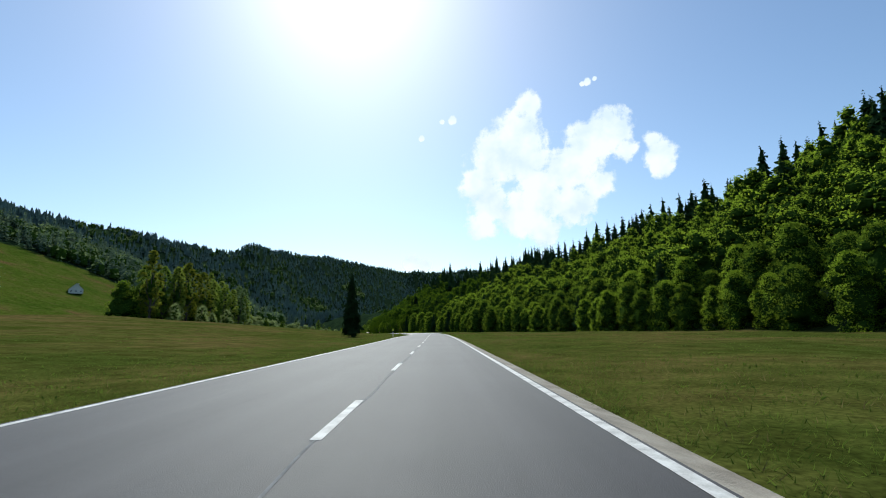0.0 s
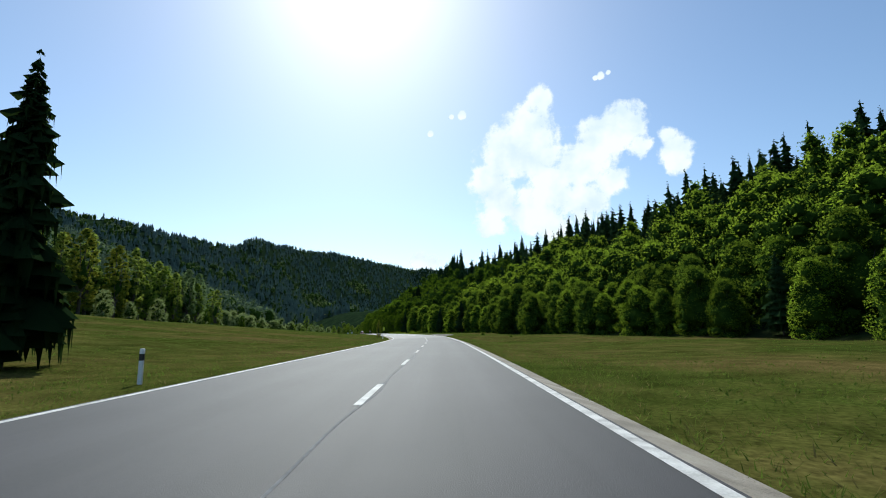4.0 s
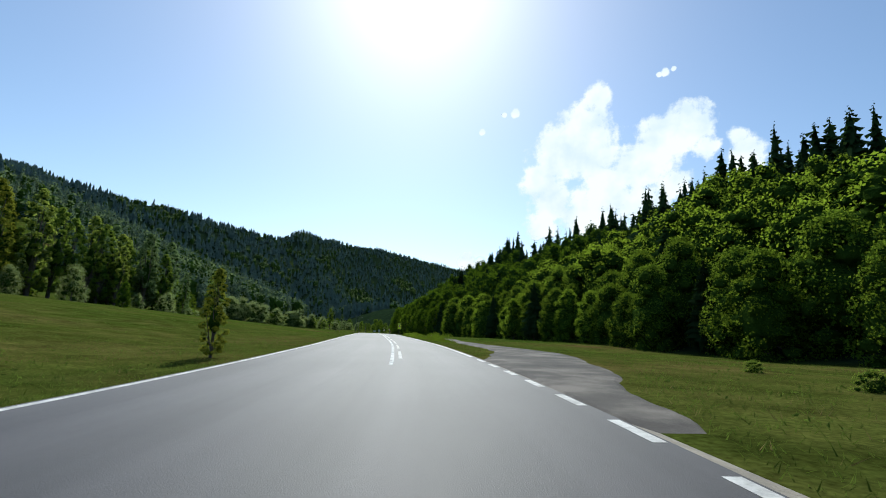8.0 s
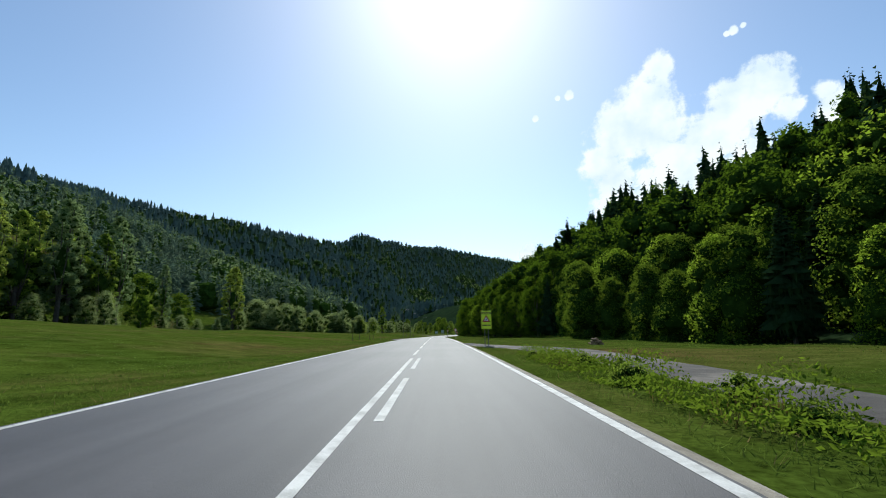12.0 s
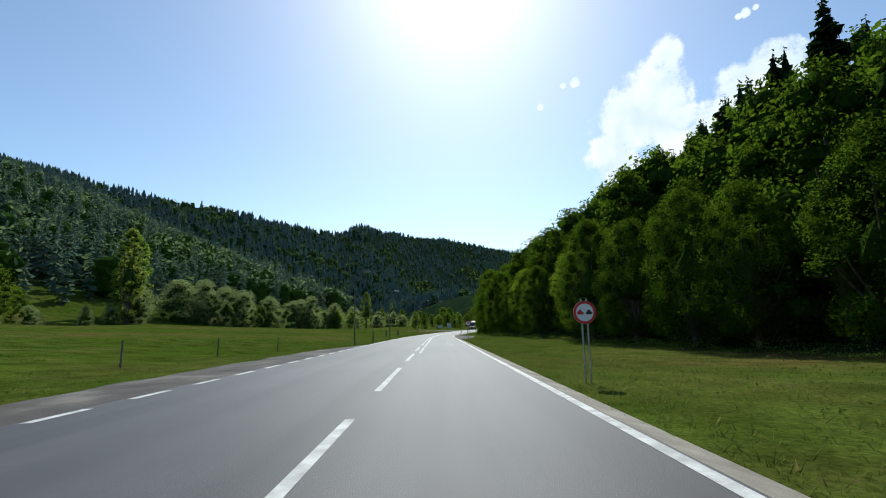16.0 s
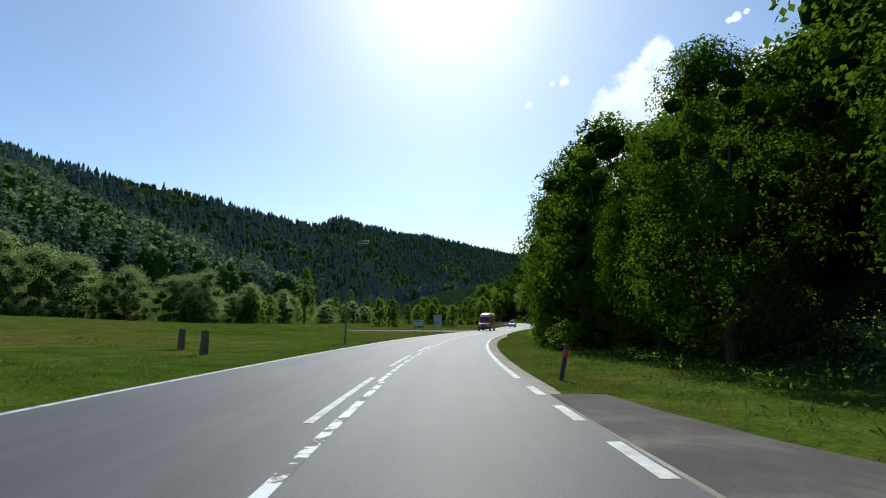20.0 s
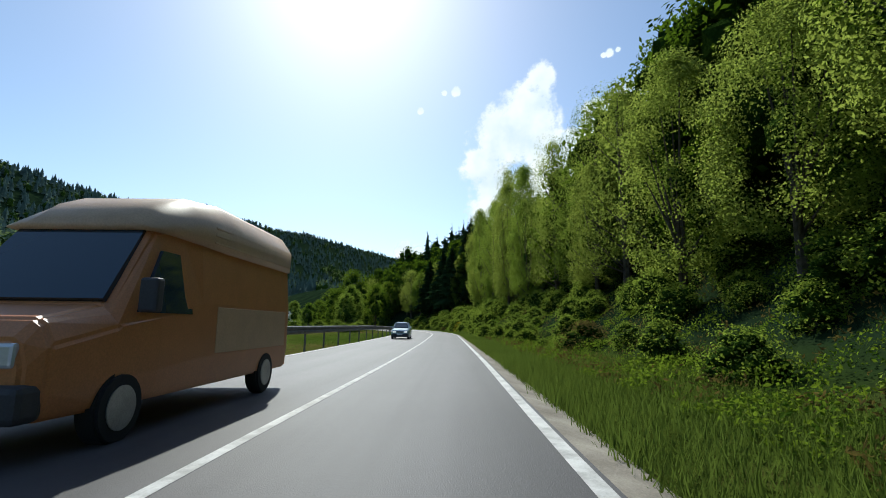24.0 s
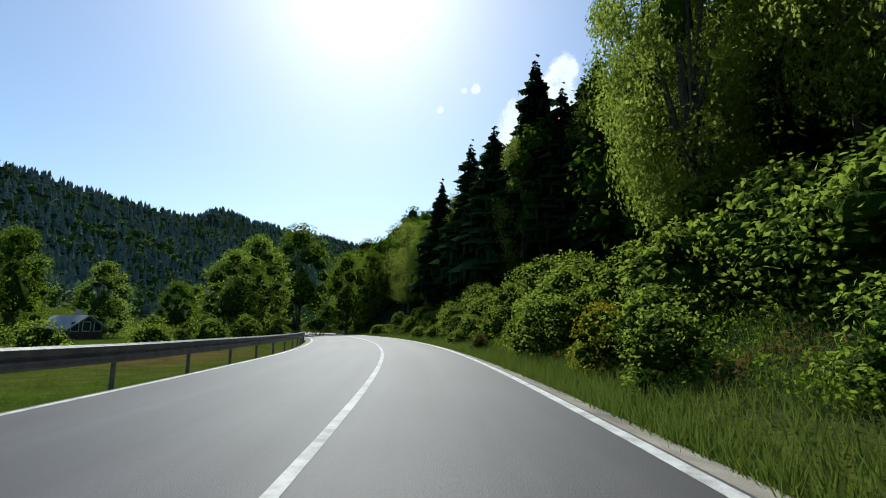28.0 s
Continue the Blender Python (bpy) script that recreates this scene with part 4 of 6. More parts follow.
bright_kinds = [plant("broadleaf_tree", q, M_LEAF_SPRING, "full leafy green broadleaf tree close to the road", "tree") for q in BROAD_TALL]
mid_kinds = [plant("broadleaf_tree", q, M_LEAF_DARK_SHADED, "broadleaf tree deeper in the wood, leaves toned dark for shade", "tree") for q in BROAD_MID]
spruce_kinds = [plant("spruce", q, M_NEEDLE, "tall dark green spruce at the edge of the wood", "tree") for q in SPRUCE]
poplar_kinds = [plant("poplar", q, (M_LEAF_SPRING, M_LEAF_GROVE, M_LEAF_LUSH, M_LEAF_GOLD)[i], "tall light green poplar at the edge of the meadow", "tree") for i, q in enumerate(POPLAR)]
shrub_kinds = [plant("shrub", q, M_SHRUB if i < 3 else M_RUST, "low dense shrub on the roadside bank" if i < 3 else "low rusty brown shrub on the roadside bank", "shrub") for i, q in enumerate(SHRUB)]
broom_kinds = [plant("broom", SHRUB[0], M_BROOM, "yellow flowering broom on the roadside bank", "shrub")]
willow_kinds = [plant("willow", q, M_LEAF_DULL, "round pale green willow bush by the stream", "bush") for q in WILLOW]
used = set()


def stand(kinds, x, y, k=1.0, sink=0.15, turn=None, label="", wide=1.0):
    ob = kinds[int(rng.integers(len(kinds)))]
    m = pose(float(x), float(y), float(ground_z(x, y)) - sink, 0, 0, float(rng.random() * 360) if turn is None else turn)
    if ob not in used:
        used.add(ob)
        made = ob
        made.matrix_basis = m
    else:
        made = copy_thing(ob, m)
    made.scale = (k * wide, k * wide, k)
    if label:
        made["label"] = label
    return made


s = -20.0
while s < 690:
    toe = float(np.interp(s, TOE[:, 0], TOE[:, 1]))
    for row, (a, b) in enumerate(((0.5, 2.5), (5, 8))):
        if s > 485:
            a, b = a + float(np.interp(s, [485, 540], [1.0, 6.0])), b + float(np.interp(s, [485, 540], [1.0, 7.0]))
        p = at(s + rng.uniform(-2, 2), toe + rng.uniform(a, b))
        # only shade-toned near trees along the two darkest stretches
        kinds = edge_kinds if s < 335 else mid_kinds if row else near_kinds[1::2] if 345 < s < 376 or 398 < s < 456 else near_kinds if s < 455 else bright_kinds if s < 504 else lush_kinds
        k = (0.62 + 0.3 * rng.random()) * (0.85 + 0.2 * row)
        if 582 < s < 614:
            continue
        if s < 335 and rng.random() < 0.1:
            kinds, k = spruce_kinds, k * 0.75
        if s > 335:
            k *= float(np.interp(s, [335, 400, 412, 440, 470], [1.12, 1.07, 0.97, 0.95, 1.12]))
        tagged(stand(kinds, p[0], p[1], k), group="trees at the edge of the wood")
    s += (5.0 if s < 335 else 6.0) + rng.random() * 2.5
# ---------------------------------------------------------------- trees and bushes standing by themselves
def tree_at(kinds, s, d, k, label, wide=1.0, group=""):
    p = at(s, d)
    return tagged(stand(kinds, p[0], p[1], k, label=label, wide=wide), group=group)


tree_at(spruce_kinds, 97.4, -15.5, 0.64, "lone dark spruce standing in the roadside meadow", 0.78)
for s, d, k in ((372, 31, 1.0), (368, 34, 1.1), (364, 36, 1.15), (321, 36, 1.0), (325, 38, 1.05), (309, 38, 0.95), (341, 37, 0.95), (352, 35, 0.9), (359, 31, 0.85)):
    tree_at(spruce_kinds, s, d, k * 0.9, "tall dark spruce rising above the broadleaf wood", 1.0, "spruces in the wood")
# tree line across the left meadow
y = 206.0
while y < 346:
    x = -129 - 14 * (y - 206) / 140
    tagged(stand(poplar_kinds, x + rng.uniform(-4, 4), y, 1.05 + 0.3 * rng.random(), wide=1.15), group="tree line along the meadow")
    if rng.random() < 0.5:
        tagged(stand(edge_kinds, x - 9 + rng.uniform(-4, 4), y, 1.1 + 0.4 * rng.random(), label="full green broadleaf tree at the edge of the meadow"), group="tree line along the meadow")
    if rng.random() < 0.4:
        tagged(stand(willow_kinds, x + 8 + rng.uniform(-3, 3), y + 2, 0.6 + 0.5 * rng.random()), group="tree line along the meadow")
    y += 4.0 + rng.random() * 4.0
for x, y, k, w, kinds in ((-182, 445, 1.3, 1.35, poplar_kinds[:1]), (-190, 455, 1.32, 1.35, poplar_kinds[2:3]), (-149.5, 338.5, 1.22, 1.2, poplar_kinds[2:3]), (-152, 331, 1.2, 1.0, poplar_kinds[:1]), (-150, 319, 1.3, 1.0, poplar_kinds[1:2]), (-155, 374, 0.95, 1.0, poplar_kinds[1:2]),
                          (-140, 538, 0.78, 1.3, poplar_kinds[2:3]), (-146, 588, 0.6, 1.2, poplar_kinds[1:2]), (-159, 369, 1.35, 1.0, airy_kinds), (-166, 376, 1.1, 1.1, airy_kinds), (-171, 398, 1.05, 1.2, airy_kinds), (-176, 408, 0.7, 1.2, airy_kinds)):
    tagged(stand(kinds, x, y, k, label="light green broadleaf tree standing in the meadow", wide=w), group="trees in the meadow")
for x, y in ((-99.8, 271), (-106.5, 319)):
    tagged(stand(mid_kinds[:1], x, y, 0.42, label="small dark tree standing alone in the meadow", wide=0.9), group="lone trees in the meadow")
tree_at(poplar_kinds, 177.7, -6.9, 0.16, "slender sapling at the roadside", 1.1)
# willows along the stream, low where they begin and tallest beyond the pair of light trees
STREAM = np.array([(-152, 345, 0.45), (-166, 385, 0.5), (-178, 430, 0.55), (-192, 466, 1.5), (-184, 484, 1.6), (-170, 500, 1.45), (-158, 513, 1.35), (-150, 526, 1.1), (-146, 548, 0.8), (-140, 575, 0.8), (-132, 600, 0.8)])
u = 0.0
while u < len(STREAM) - 1:
    x, y, k = (float(np.interp(u, np.arange(len(STREAM)), STREAM[:, i])) for i in range(3))
    tagged(stand(willow_kinds, x + rng.normal() * 2.5, y + rng.normal() * 2.5, k * (0.65 + 0.5 * rng.random()), wide=0.9 + 0.45 * rng.random()), group="willows along the stream")
    u += 0.12 + 0.16 * rng.random()
# behind the guard rail and round the houses
rng = np.random.default_rng(7)
rng.bit_generator.advance(6231232)
for s, d, k, w in ((543, -20, 0.5, 1.0), (548, -24, 0.45, 1.1), (616, -13, 0.75, 1.1), (622, -10.8, 0.98, 1.0), (629, -13, 0.85, 1.1), (636, -11, 0.75, 1.0), (648, -11, 0.7, 1.0), (660, -12, 0.7, 1.0), (600, -34, 0.6, 1.0), (572, -40, 0.5, 1.0), (560, -44, 0.6, 1.0), (528, -36, 0.6, 1.0), (522, -30, 0.5, 1.0), (530, -26, 0.4, 1.2), (560, -30, 0.5, 1.2), (566, -34, 0.55, 1.2), (553, -33, 0.5, 1.2)):
    tree_at(airy_kinds, s, d, k, "bushy green tree behind the steel guard rail", w, "trees behind the guard rail")
for s, d, k in ((515, -60, 0.6), (530, -75, 0.7), (560, -80, 0.7), (590, -70, 0.7), (620, -60, 0.7), (500, -95, 0.7), (640, -30, 0.8), (660, -20, 0.7)):
    tree_at(airy_kinds, s, d, k, "green broadleaf tree beyond the guard rail", 1.1, "trees behind the guard rail")
for s, d, k in ((578, -19, 0.8), (586, -15, 0.8), (593, -13, 0.8), (600, -11.5, 0.8), (608, -10.5, 0.9), (570, -22, 0.8), (590, -20, 0.8), (602, -16, 0.9)):
    tree_at(shrub_kinds[:3], s, d, k, "low green shrub behind the steel guard rail", 1.2, "shrubs behind the guard rail")
for x, y, k, w in ((-106.3, 613.7, 0.55, 1.0), (-97.5, 634, 1.4, 1.0), (-98, 616, 0.62, 1.0), (-91, 641, 1.1, 1.0), (-104, 634, 0.95, 1.0), (-87.5, 648, 0.95, 1.0), (-113, 598, 0.8, 1.0), (-118, 602, 0.85, 1.0)):
    tagged(stand(airy_kinds, x, y, k, label="full round green tree in the meadow behind the rail", wide=w), group="trees behind the guard rail")
for k in range(18):
    u = (k + rng.random()) / 18
    tagged(stand(shrub_kinds[:3], -99.5 + 8 * u + 2 * rng.random(), 594 + 13 * u + 2 * rng.random(), 0.5 + 0.3 * rng.random(), label="low green shrub behind the steel guard rail", wide=1.3), group="shrubs behind the guard rail")
# dark spruces leaning over the bend
for x, y, k in ((-63.4, 597.8, 1.08), (-62.2, 592.5, 0.8), (-67.3, 601, 0.98), (-69.5, 606, 0.92), (-73.0, 614, 0.85), (-58.5, 599, 0.95), (-63.4, 608, 1.0), (-57.0, 592.5, 0.85)):
    tagged(stand(spruce_kinds, x, y, k * 0.86, label="tall dark spruce on the bank by the bend", wide=1.25), group="spruces by the bend")
for x, y, k in ((-65.5, 595.5, 0.85), (-60.0, 589.0, 0.75)):
    tagged(stand(lush_kinds, x, y, k, label="light green broadleaf tree among dark spruces", wide=0.9), group="tall trees on the bank")
for s, d, k in ((548, 12.0, 1.2), (555, 10.8, 1.15), (561, 12.0, 1.25), (567, 10.6, 1.2), (572, 12.5, 1.3), (577.5, 10.8, 1.35), (581, 11.8, 1.3), (575, 14.5, 1.35)):
    tree_at(lush_kinds, s, d, k, "tall slender broadleaf tree on the bank above the road", 0.62, "tall trees on the bank")
s = 526.0
while s < 561:
    toe = float(np.interp(s, TOE[:, 0], TOE[:, 1]))
    tree_at(lush_kinds, s, toe + rng.uniform(3.0, 8.0), 0.85 + 0.35 * rng.random(), "slender leafy broadleaf tree on the bank", 0.8, "tall trees on the bank")
    s += 7 + 3 * rng.random()
# roadside bank: dense shrubs
s = 492.0
while s < 636:
    toe = float(np.interp(s, TOE[:, 0], TOE[:, 1]))
    for _ in range(3):
        d = toe + 0.4 + 7.0 * rng.random() ** 1.2
        tree_at(shrub_kinds if rng.random() < 0.05 else shrub_kinds[:3], s + rng.uniform(-1.5, 1.5), d, (0.34 + 0.42 * rng.random()) * (0.75 + 0.06 * (d - toe)), "", 1.25, "shrubs on the bank")
    s += 2.8
s = 556.0
while s < 606:
    toe = float(np.interp(s, TOE[:, 0], TOE[:, 1]))
    d = rng.uniform(1.2, 6.0)
    tree_at(shrub_kinds[:3], s, toe + d, 0.55 + 0.09 * d + 0.25 * rng.random(), "tall light green bush on the bank", 1.15, "bushes on the bank")
    s += 1.5
tree_at(broom_kinds, 575, 6.2, 0.62, "", 1.1)
tree_at(shrub_kinds[3:], 512, 9.0, 0.55, "low rusty brown shrub beneath the trees", 1.6)
s = 436.0
while s < 490:
    d = float(np.interp(s, TOE[:, 0], TOE[:, 1])) + rng.uniform(-1.0, 2.5)
    tree_at(shrub_kinds[:3], s, d, 0.4 + 0.5 * rng.random(), "low dense shrub under the trees", 1.2, "shrubs under the trees")
    s += 3.2 + 2 * rng.random()
for s, d, k in ((252, 5.6, 0.38), (254, 6.1, 0.28), (247, 5.9, 0.3), (249, 6.2, 0.34), (245, 6.0, 0.26), (236, 5.8, 0.25), (240, 6.0, 0.28), (262, 5.3, 0.25), (257, 6.0, 0.3), (170, 12.5, 0.35), (176, 14, 0.3), (160, 15, 0.28)):
    tree_at(shrub_kinds[:3], s, d, k * 0.72, "scrubby bush in the grass beside the track", 1.3, "bushes by the track")

for s, d, k in ((439, 11.2, 0.9), (446, 10.8, 0.98), (453, 10.6, 1.03), (460, 10.8, 1.05), (467, 11.0, 1.05)):
    tree_at(mid_kinds, s, d, k, "full broadleaf tree at the inside of the bend", 1.0, "trees inside the bend")


# ---------------------------------------------------------------- side roads
PAVED = []


def patch(name, outline, mat, label, category, lift=0.05):
    """A paved strip laid over the ground: outline rows are s, d on the left, d on the right."""
    rows, cols = [], 9
    o = np.array(outline, float)
    PAVED.append(o)
    ss = np.arange(o[0, 0], o[-1, 0] + 0.1, 0.75)
    for s in ss:
        a, b = np.interp(s, o[:, 0], o[:, 1]), np.interp(s, o[:, 0], o[:, 2])
        if o[0, 2] > 0:
            a, b = a + (0.3 * noise.noise((s * 0.5, 1.0, 0)) if a > 4.5 else 0.0), b + 0.25 * noise.noise((s * 0.3, 7.0, 0)) + 0.1 * noise.noise((s * 1.3, 2.0, 0))
        else:
            a = a + 0.4 * noise.noise((s * 0.4, 3.0, 0))
        p = at(np.full(cols, s), np.linspace(a, b, cols))
        p[:, 2] = np.maximum(ground_z(p[:, 0], p[:, 1]) + lift, np.where(np.abs(np.linspace(a, b, cols)) < 5.2, p[:, 2] - 0.012, -99))
        p[[0, -1], 2] -= 0.1
        p[:, 2] -= 0.2 * max(0.0, 1 - min(s - ss[0], ss[-1] - s) / 1.5)
        rows.append(p)
    n = len(rows)
    i = (np.arange(n - 1)[:, None] * cols + np.arange(cols - 1)[None, :]).ravel()
    me = make_mesh(name, np.vstack(rows), np.stack([i, i + 1, i + cols + 1, i + cols], 1), mat)
    return tagged(new(name, me), label, category, kind="structure")


EDGE_ON = RIGHT_EDGE + 0.1
patch("side_track", [(163.5, EDGE_ON, 4.3), (167, EDGE_ON, 5.1), (170, EDGE_ON, 6.0), (174, EDGE_ON, 7.7), (178, EDGE_ON, 8.6), (180, 4.2, 9.2), (183, 4.9, 10.0), (187, 5.8, 10.6), (192, 6.3, 10.0), (202, 6.5, 9.1), (215, 6.6, 9.1), (228, 7.3, 10.8), (236, 6.9, 10.0), (246, 6.9, 9.2), (258, 6.9, 10.2), (266, 6.8, 10.6), (270, 6.5, 10.6), (274, 5.8, 10.0), (279, 4.2, 7.4), (286, EDGE_ON, 5.0), (290, EDGE_ON, 4.3)], M_TRACK, "worn pale gravel track beside the road", "track")
patch("lay_by", [(322, -5.4, LEFT_EDGE - 0.14), (332, -7.6, LEFT_EDGE - 0.14), (345, -8.0, LEFT_EDGE - 0.14), (360, -7.6, LEFT_EDGE - 0.14), (370, -5.4, LEFT_EDGE - 0.14)], M_TRACK, "strip of worn asphalt beside the road", "lay-by")
patch("side_road", [(386, EDGE_ON, 4.4), (390, EDGE_ON, 5.4), (396, EDGE_ON, 6.4), (401, EDGE_ON, 6.9), (406, EDGE_ON, 7.3), (411, EDGE_ON, 7.2), (415, EDGE_ON, 5.4), (420, EDGE_ON, 4.4)], M_TRACK, "short worn asphalt turning beneath the trees", "side road")
patch("side_road", [(488, -5.4, LEFT_EDGE - 0.14), (490.5, -14, LEFT_EDGE - 0.14), (493, -34, LEFT_EDGE - 0.14), (499, -34, LEFT_EDGE - 0.14), (501.5, -14, LEFT_EDGE - 0.14), (504, -5.4, LEFT_EDGE - 0.14)], M_TRACK, "worn asphalt turning into the meadow", "side road")


# ---------------------------------------------------------------- posts, signs, lamps, rail
def box(bm, x0, y0, z0, x1, y1, z1, bevel=0.0):
    made = bmesh.ops.create_cube(bm, size=1.0)["verts"]
    for v in made:
        v.co = ((x0 + x1) / 2 + v.co.x * (x1 - x0), (y0 + y1) / 2 + v.co.y * (y1 - y0), (z0 + z1) / 2 + v.co.z * (z1 - z0))
    if bevel:
        edges = list({e for v in made for e in v.link_edges})
        bmesh.ops.bevel(bm, geom=edges, offset=bevel, segments=2, affect="EDGES", profile=0.5)
    return bm


def rod(bm, p0, p1, r0, r1=None, sides=12):
    """A round bar between two places."""
    p0, p1 = Vector(p0), Vector(p1)
    m = Matrix.Translation((p0 + p1) / 2) @ (p1 - p0).to_track_quat("Z", "Y").to_matrix().to_4x4()
    bmesh.ops.create_cone(bm, cap_ends=True, segments=sides, radius1=r0, radius2=r0 if r1 is None else r1, depth=(p1 - p0).length, matrix=m)
    return bm


def poly(bm, points, y0, y1):
    """A flat outline in x, z given thickness in y."""
    a = [bm.verts.new((x, y0, z)) for x, z in points]
    b = [bm.verts.new((x, y1, z)) for x, z in points]
    bm.faces.new(a)
    bm.faces.new(b[::-1])
    for i in range(len(a)):
        j = (i + 1) % len(a)
        bm.faces.new((a[j], a[i], b[i], b[j]))
    bmesh.ops.recalc_face_normals(bm, faces=bm.faces)
    return bm


def plain(name, colour, rough=0.5, metal=0.0):
    return surface(name, [(0.3, tuple(c * 0.85 for c in colour)), (0.7, colour)], 2.5, 50.0, rough, 0.05, metal, object_space=True, spec=0.5)


M_YELLOW = plain("fluorescent_yellow_sheet", (0.82, 0.95, 0.03))
M_RED = plain("red_sign_sheet", (0.55, 0.03, 0.03))
M_WHITE = plain("white_sign_sheet", (0.8, 0.8, 0.8))
M_BLACK = plain("black_print", (0.02, 0.02, 0.02))
M_ORANGE = plain("orange_paint", (0.56, 0.22, 0.075), 0.35)
M_CREAM = plain("faded_cream_orange_paint", (0.62, 0.4, 0.23), 0.45)
M_SILVER = plain("pale_blue_silver_paint", (0.48, 0.58, 0.63), 0.22, 0.35)
M_RUBBER = plain("tyre_rubber", (0.02, 0.02, 0.02), 0.85)
M_GREYPL = plain("dark_grey_plastic", (0.05, 0.05, 0.055), 0.6)
M_LAMP = plain("headlight_reflector", (0.75, 0.77, 0.8), 0.15, 0.3)
M_LIT = plain("lit_headlight", (0.8, 0.82, 0.85), 0.15)
for n_ in M_LIT.node_tree.nodes:
    if n_.type == "BSDF_PRINCIPLED":
        n_.inputs["Emission Color"].default_value = (1.0, 0.97, 0.9, 1)
        n_.inputs["Emission Strength"].default_value = 0.6
M_ROOF = plain("grey_roof_sheet", (0.35, 0.34, 0.33), 0.6)
M_REDROOF = plain("dull_red_roof", (0.2, 0.08, 0.06), 0.7)
M_PLASTER = plain("pale_plaster", (0.62, 0.6, 0.55), 0.85)
M_CLAD = surface("dark_timber_cladding", [(0.3, (0.05, 0.035, 0.025)), (0.7, (0.11, 0.08, 0.055))], 3.0, 30.0, 0.85, 0.4, object_space=True)
M_BOARD = plain("weathered_pale_board", (0.42, 0.5, 0.52), 0.6)


def glass(name, tint):
    m, t, out = material(name)
    p = node(t, "ShaderNodeBsdfPrincipled", Roughness=0.05)
    p.inputs["Base Color"].default_value = (*tint, 1)
    p.inputs["Specular IOR Level"].default_value = 0.7
    t.links.new(p.outputs[0], out.inputs[0])
    return m


M_GLASS = glass("dark_window_glass", (0.02, 0.04, 0.06))


def ground_base(name, s, d, label, category, turn=0.0, group="", sink=0.0):
    p = at(s, d)
    z = max(float(ground_z(p[0], p[1])), float(p[2]) - 0.02 if LEFT_EDGE < d < RIGHT_EDGE else -1e9)
    if LEFT_EDGE < d < RIGHT_EDGE:
        z = float(p[2])
    ob = tagged(new(name), label, category, group)
    ob.matrix_basis = pose(float(p[0]), float(p[1]), z - sink, 0, 0, heading(s) + turn)
    return ob


def letters(name, text, size, x, y, z, mat, parent, bold=0.02):
    """Raised lettering that faces back along the road."""
    cu = bpy.data.curves.new(name, "FONT")
    cu.body, cu.size, cu.align_x, cu.align_y, cu.extrude = text, size, "CENTER", "CENTER", 0.002
    cu.offset = size * bold
    tmp = bpy.data.objects.new(name, cu)
    scene.collection.objects.link(tmp)
    me = bpy.data.meshes.new_from_object(tmp.evaluated_get(bpy.context.evaluated_depsgraph_get()))
    bpy.data.objects.remove(tmp)
    me.materials.clear()
    me.materials.append(mat)
    ob = new(name, me)
    ob.parent = parent
    ob.matrix_basis = pose(x, y, z, 90, 0, 0)
    return ob


def disc(bm, r, y0, y1, zc, r_in=0.0, n=40):
    """A round plate or ring in x, z."""
    t = [2 * math.pi * i / n for i in range(n)]
    if not r_in:
        return poly(bm, [(r * math.sin(a), zc + r * math.cos(a)) for a in t], y0, y1)
    rings = [[bm.verts.new((q * math.sin(a), y, zc + q * math.cos(a))) for a in t] for q, y in ((r, y0), (r_in, y0), (r_in, y1), (r, y1))]
    for k in range(4):
        for i in range(n):
            j = (i + 1) % n
            bm.faces.new((rings[k][i], rings[k][j], rings[(k + 1) % 4][j], rings[(k + 1) % 4][i]))
    bmesh.ops.recalc_face_normals(bm, faces=bm.faces)
    return bm


def warning_panel(s, d):
    t = ground_base("warning_sign", s, d, "yellow warning panel with a red triangle on two posts", "road sign", -2)
    for x in (-0.14, 0.14):
        part("post", rod(bmesh.new(), (x, 0.03, -0.4), (x, 0.03, 2.68), 0.03), M_DARKSTEEL, t)
    panel = part("panel", box(bmesh.new(), -0.42, -0.02, 1.36, 0.42, 0.0, 2.82, 0.008), M_YELLOW, t)
    bm = bmesh.new()
    for x0, z0, x1, z1 in ((-0.4, 2.785, 0.4, 2.8), (-0.4, 1.38, 0.4, 1.395), (-0.4, 1.395, -0.385, 2.785), (0.385, 1.395, 0.4, 2.785)):
        box(bm, x0, -0.026, z0, x1, -0.0205, z1)
    part("border", bm, M_BLACK, panel)
    letters("word", "POZOR", 0.25, 0, -0.023, 2.6, M_BLACK, panel, 0.035)
    tri = lambda k: [(-0.3 * k, 2.13 - 0.2 * k), (0.3 * k, 2.13 - 0.2 * k), (0, 2.13 + 0.32 * k)]
    part("black_triangle", poly(bmesh.new(), tri(1.06), -0.0235, -0.0205), M_BLACK, panel)
    part("red_triangle", poly(bmesh.new(), tri(0.95), -0.028, -0.024), M_RED, panel)
    part("white_triangle", poly(bmesh.new(), tri(0.6), -0.033, -0.0285), M_WHITE, panel)
    part("pictogram", poly(bmesh.new(), [(-0.08, 2.03), (-0.02, 2.03), (0.1, 2.19), (0.06, 2.22), (0.0, 2.14), (-0.05, 2.09)], -0.038, -0.0335), M_BLACK, panel)
    for a, b in ((-0.32, 0.1), (0.15, 0.32)):
        part("print_bar", box(bmesh.new(), a, -0.024, 1.62, b, -0.0205, 1.7), M_BLACK, panel)
    return t


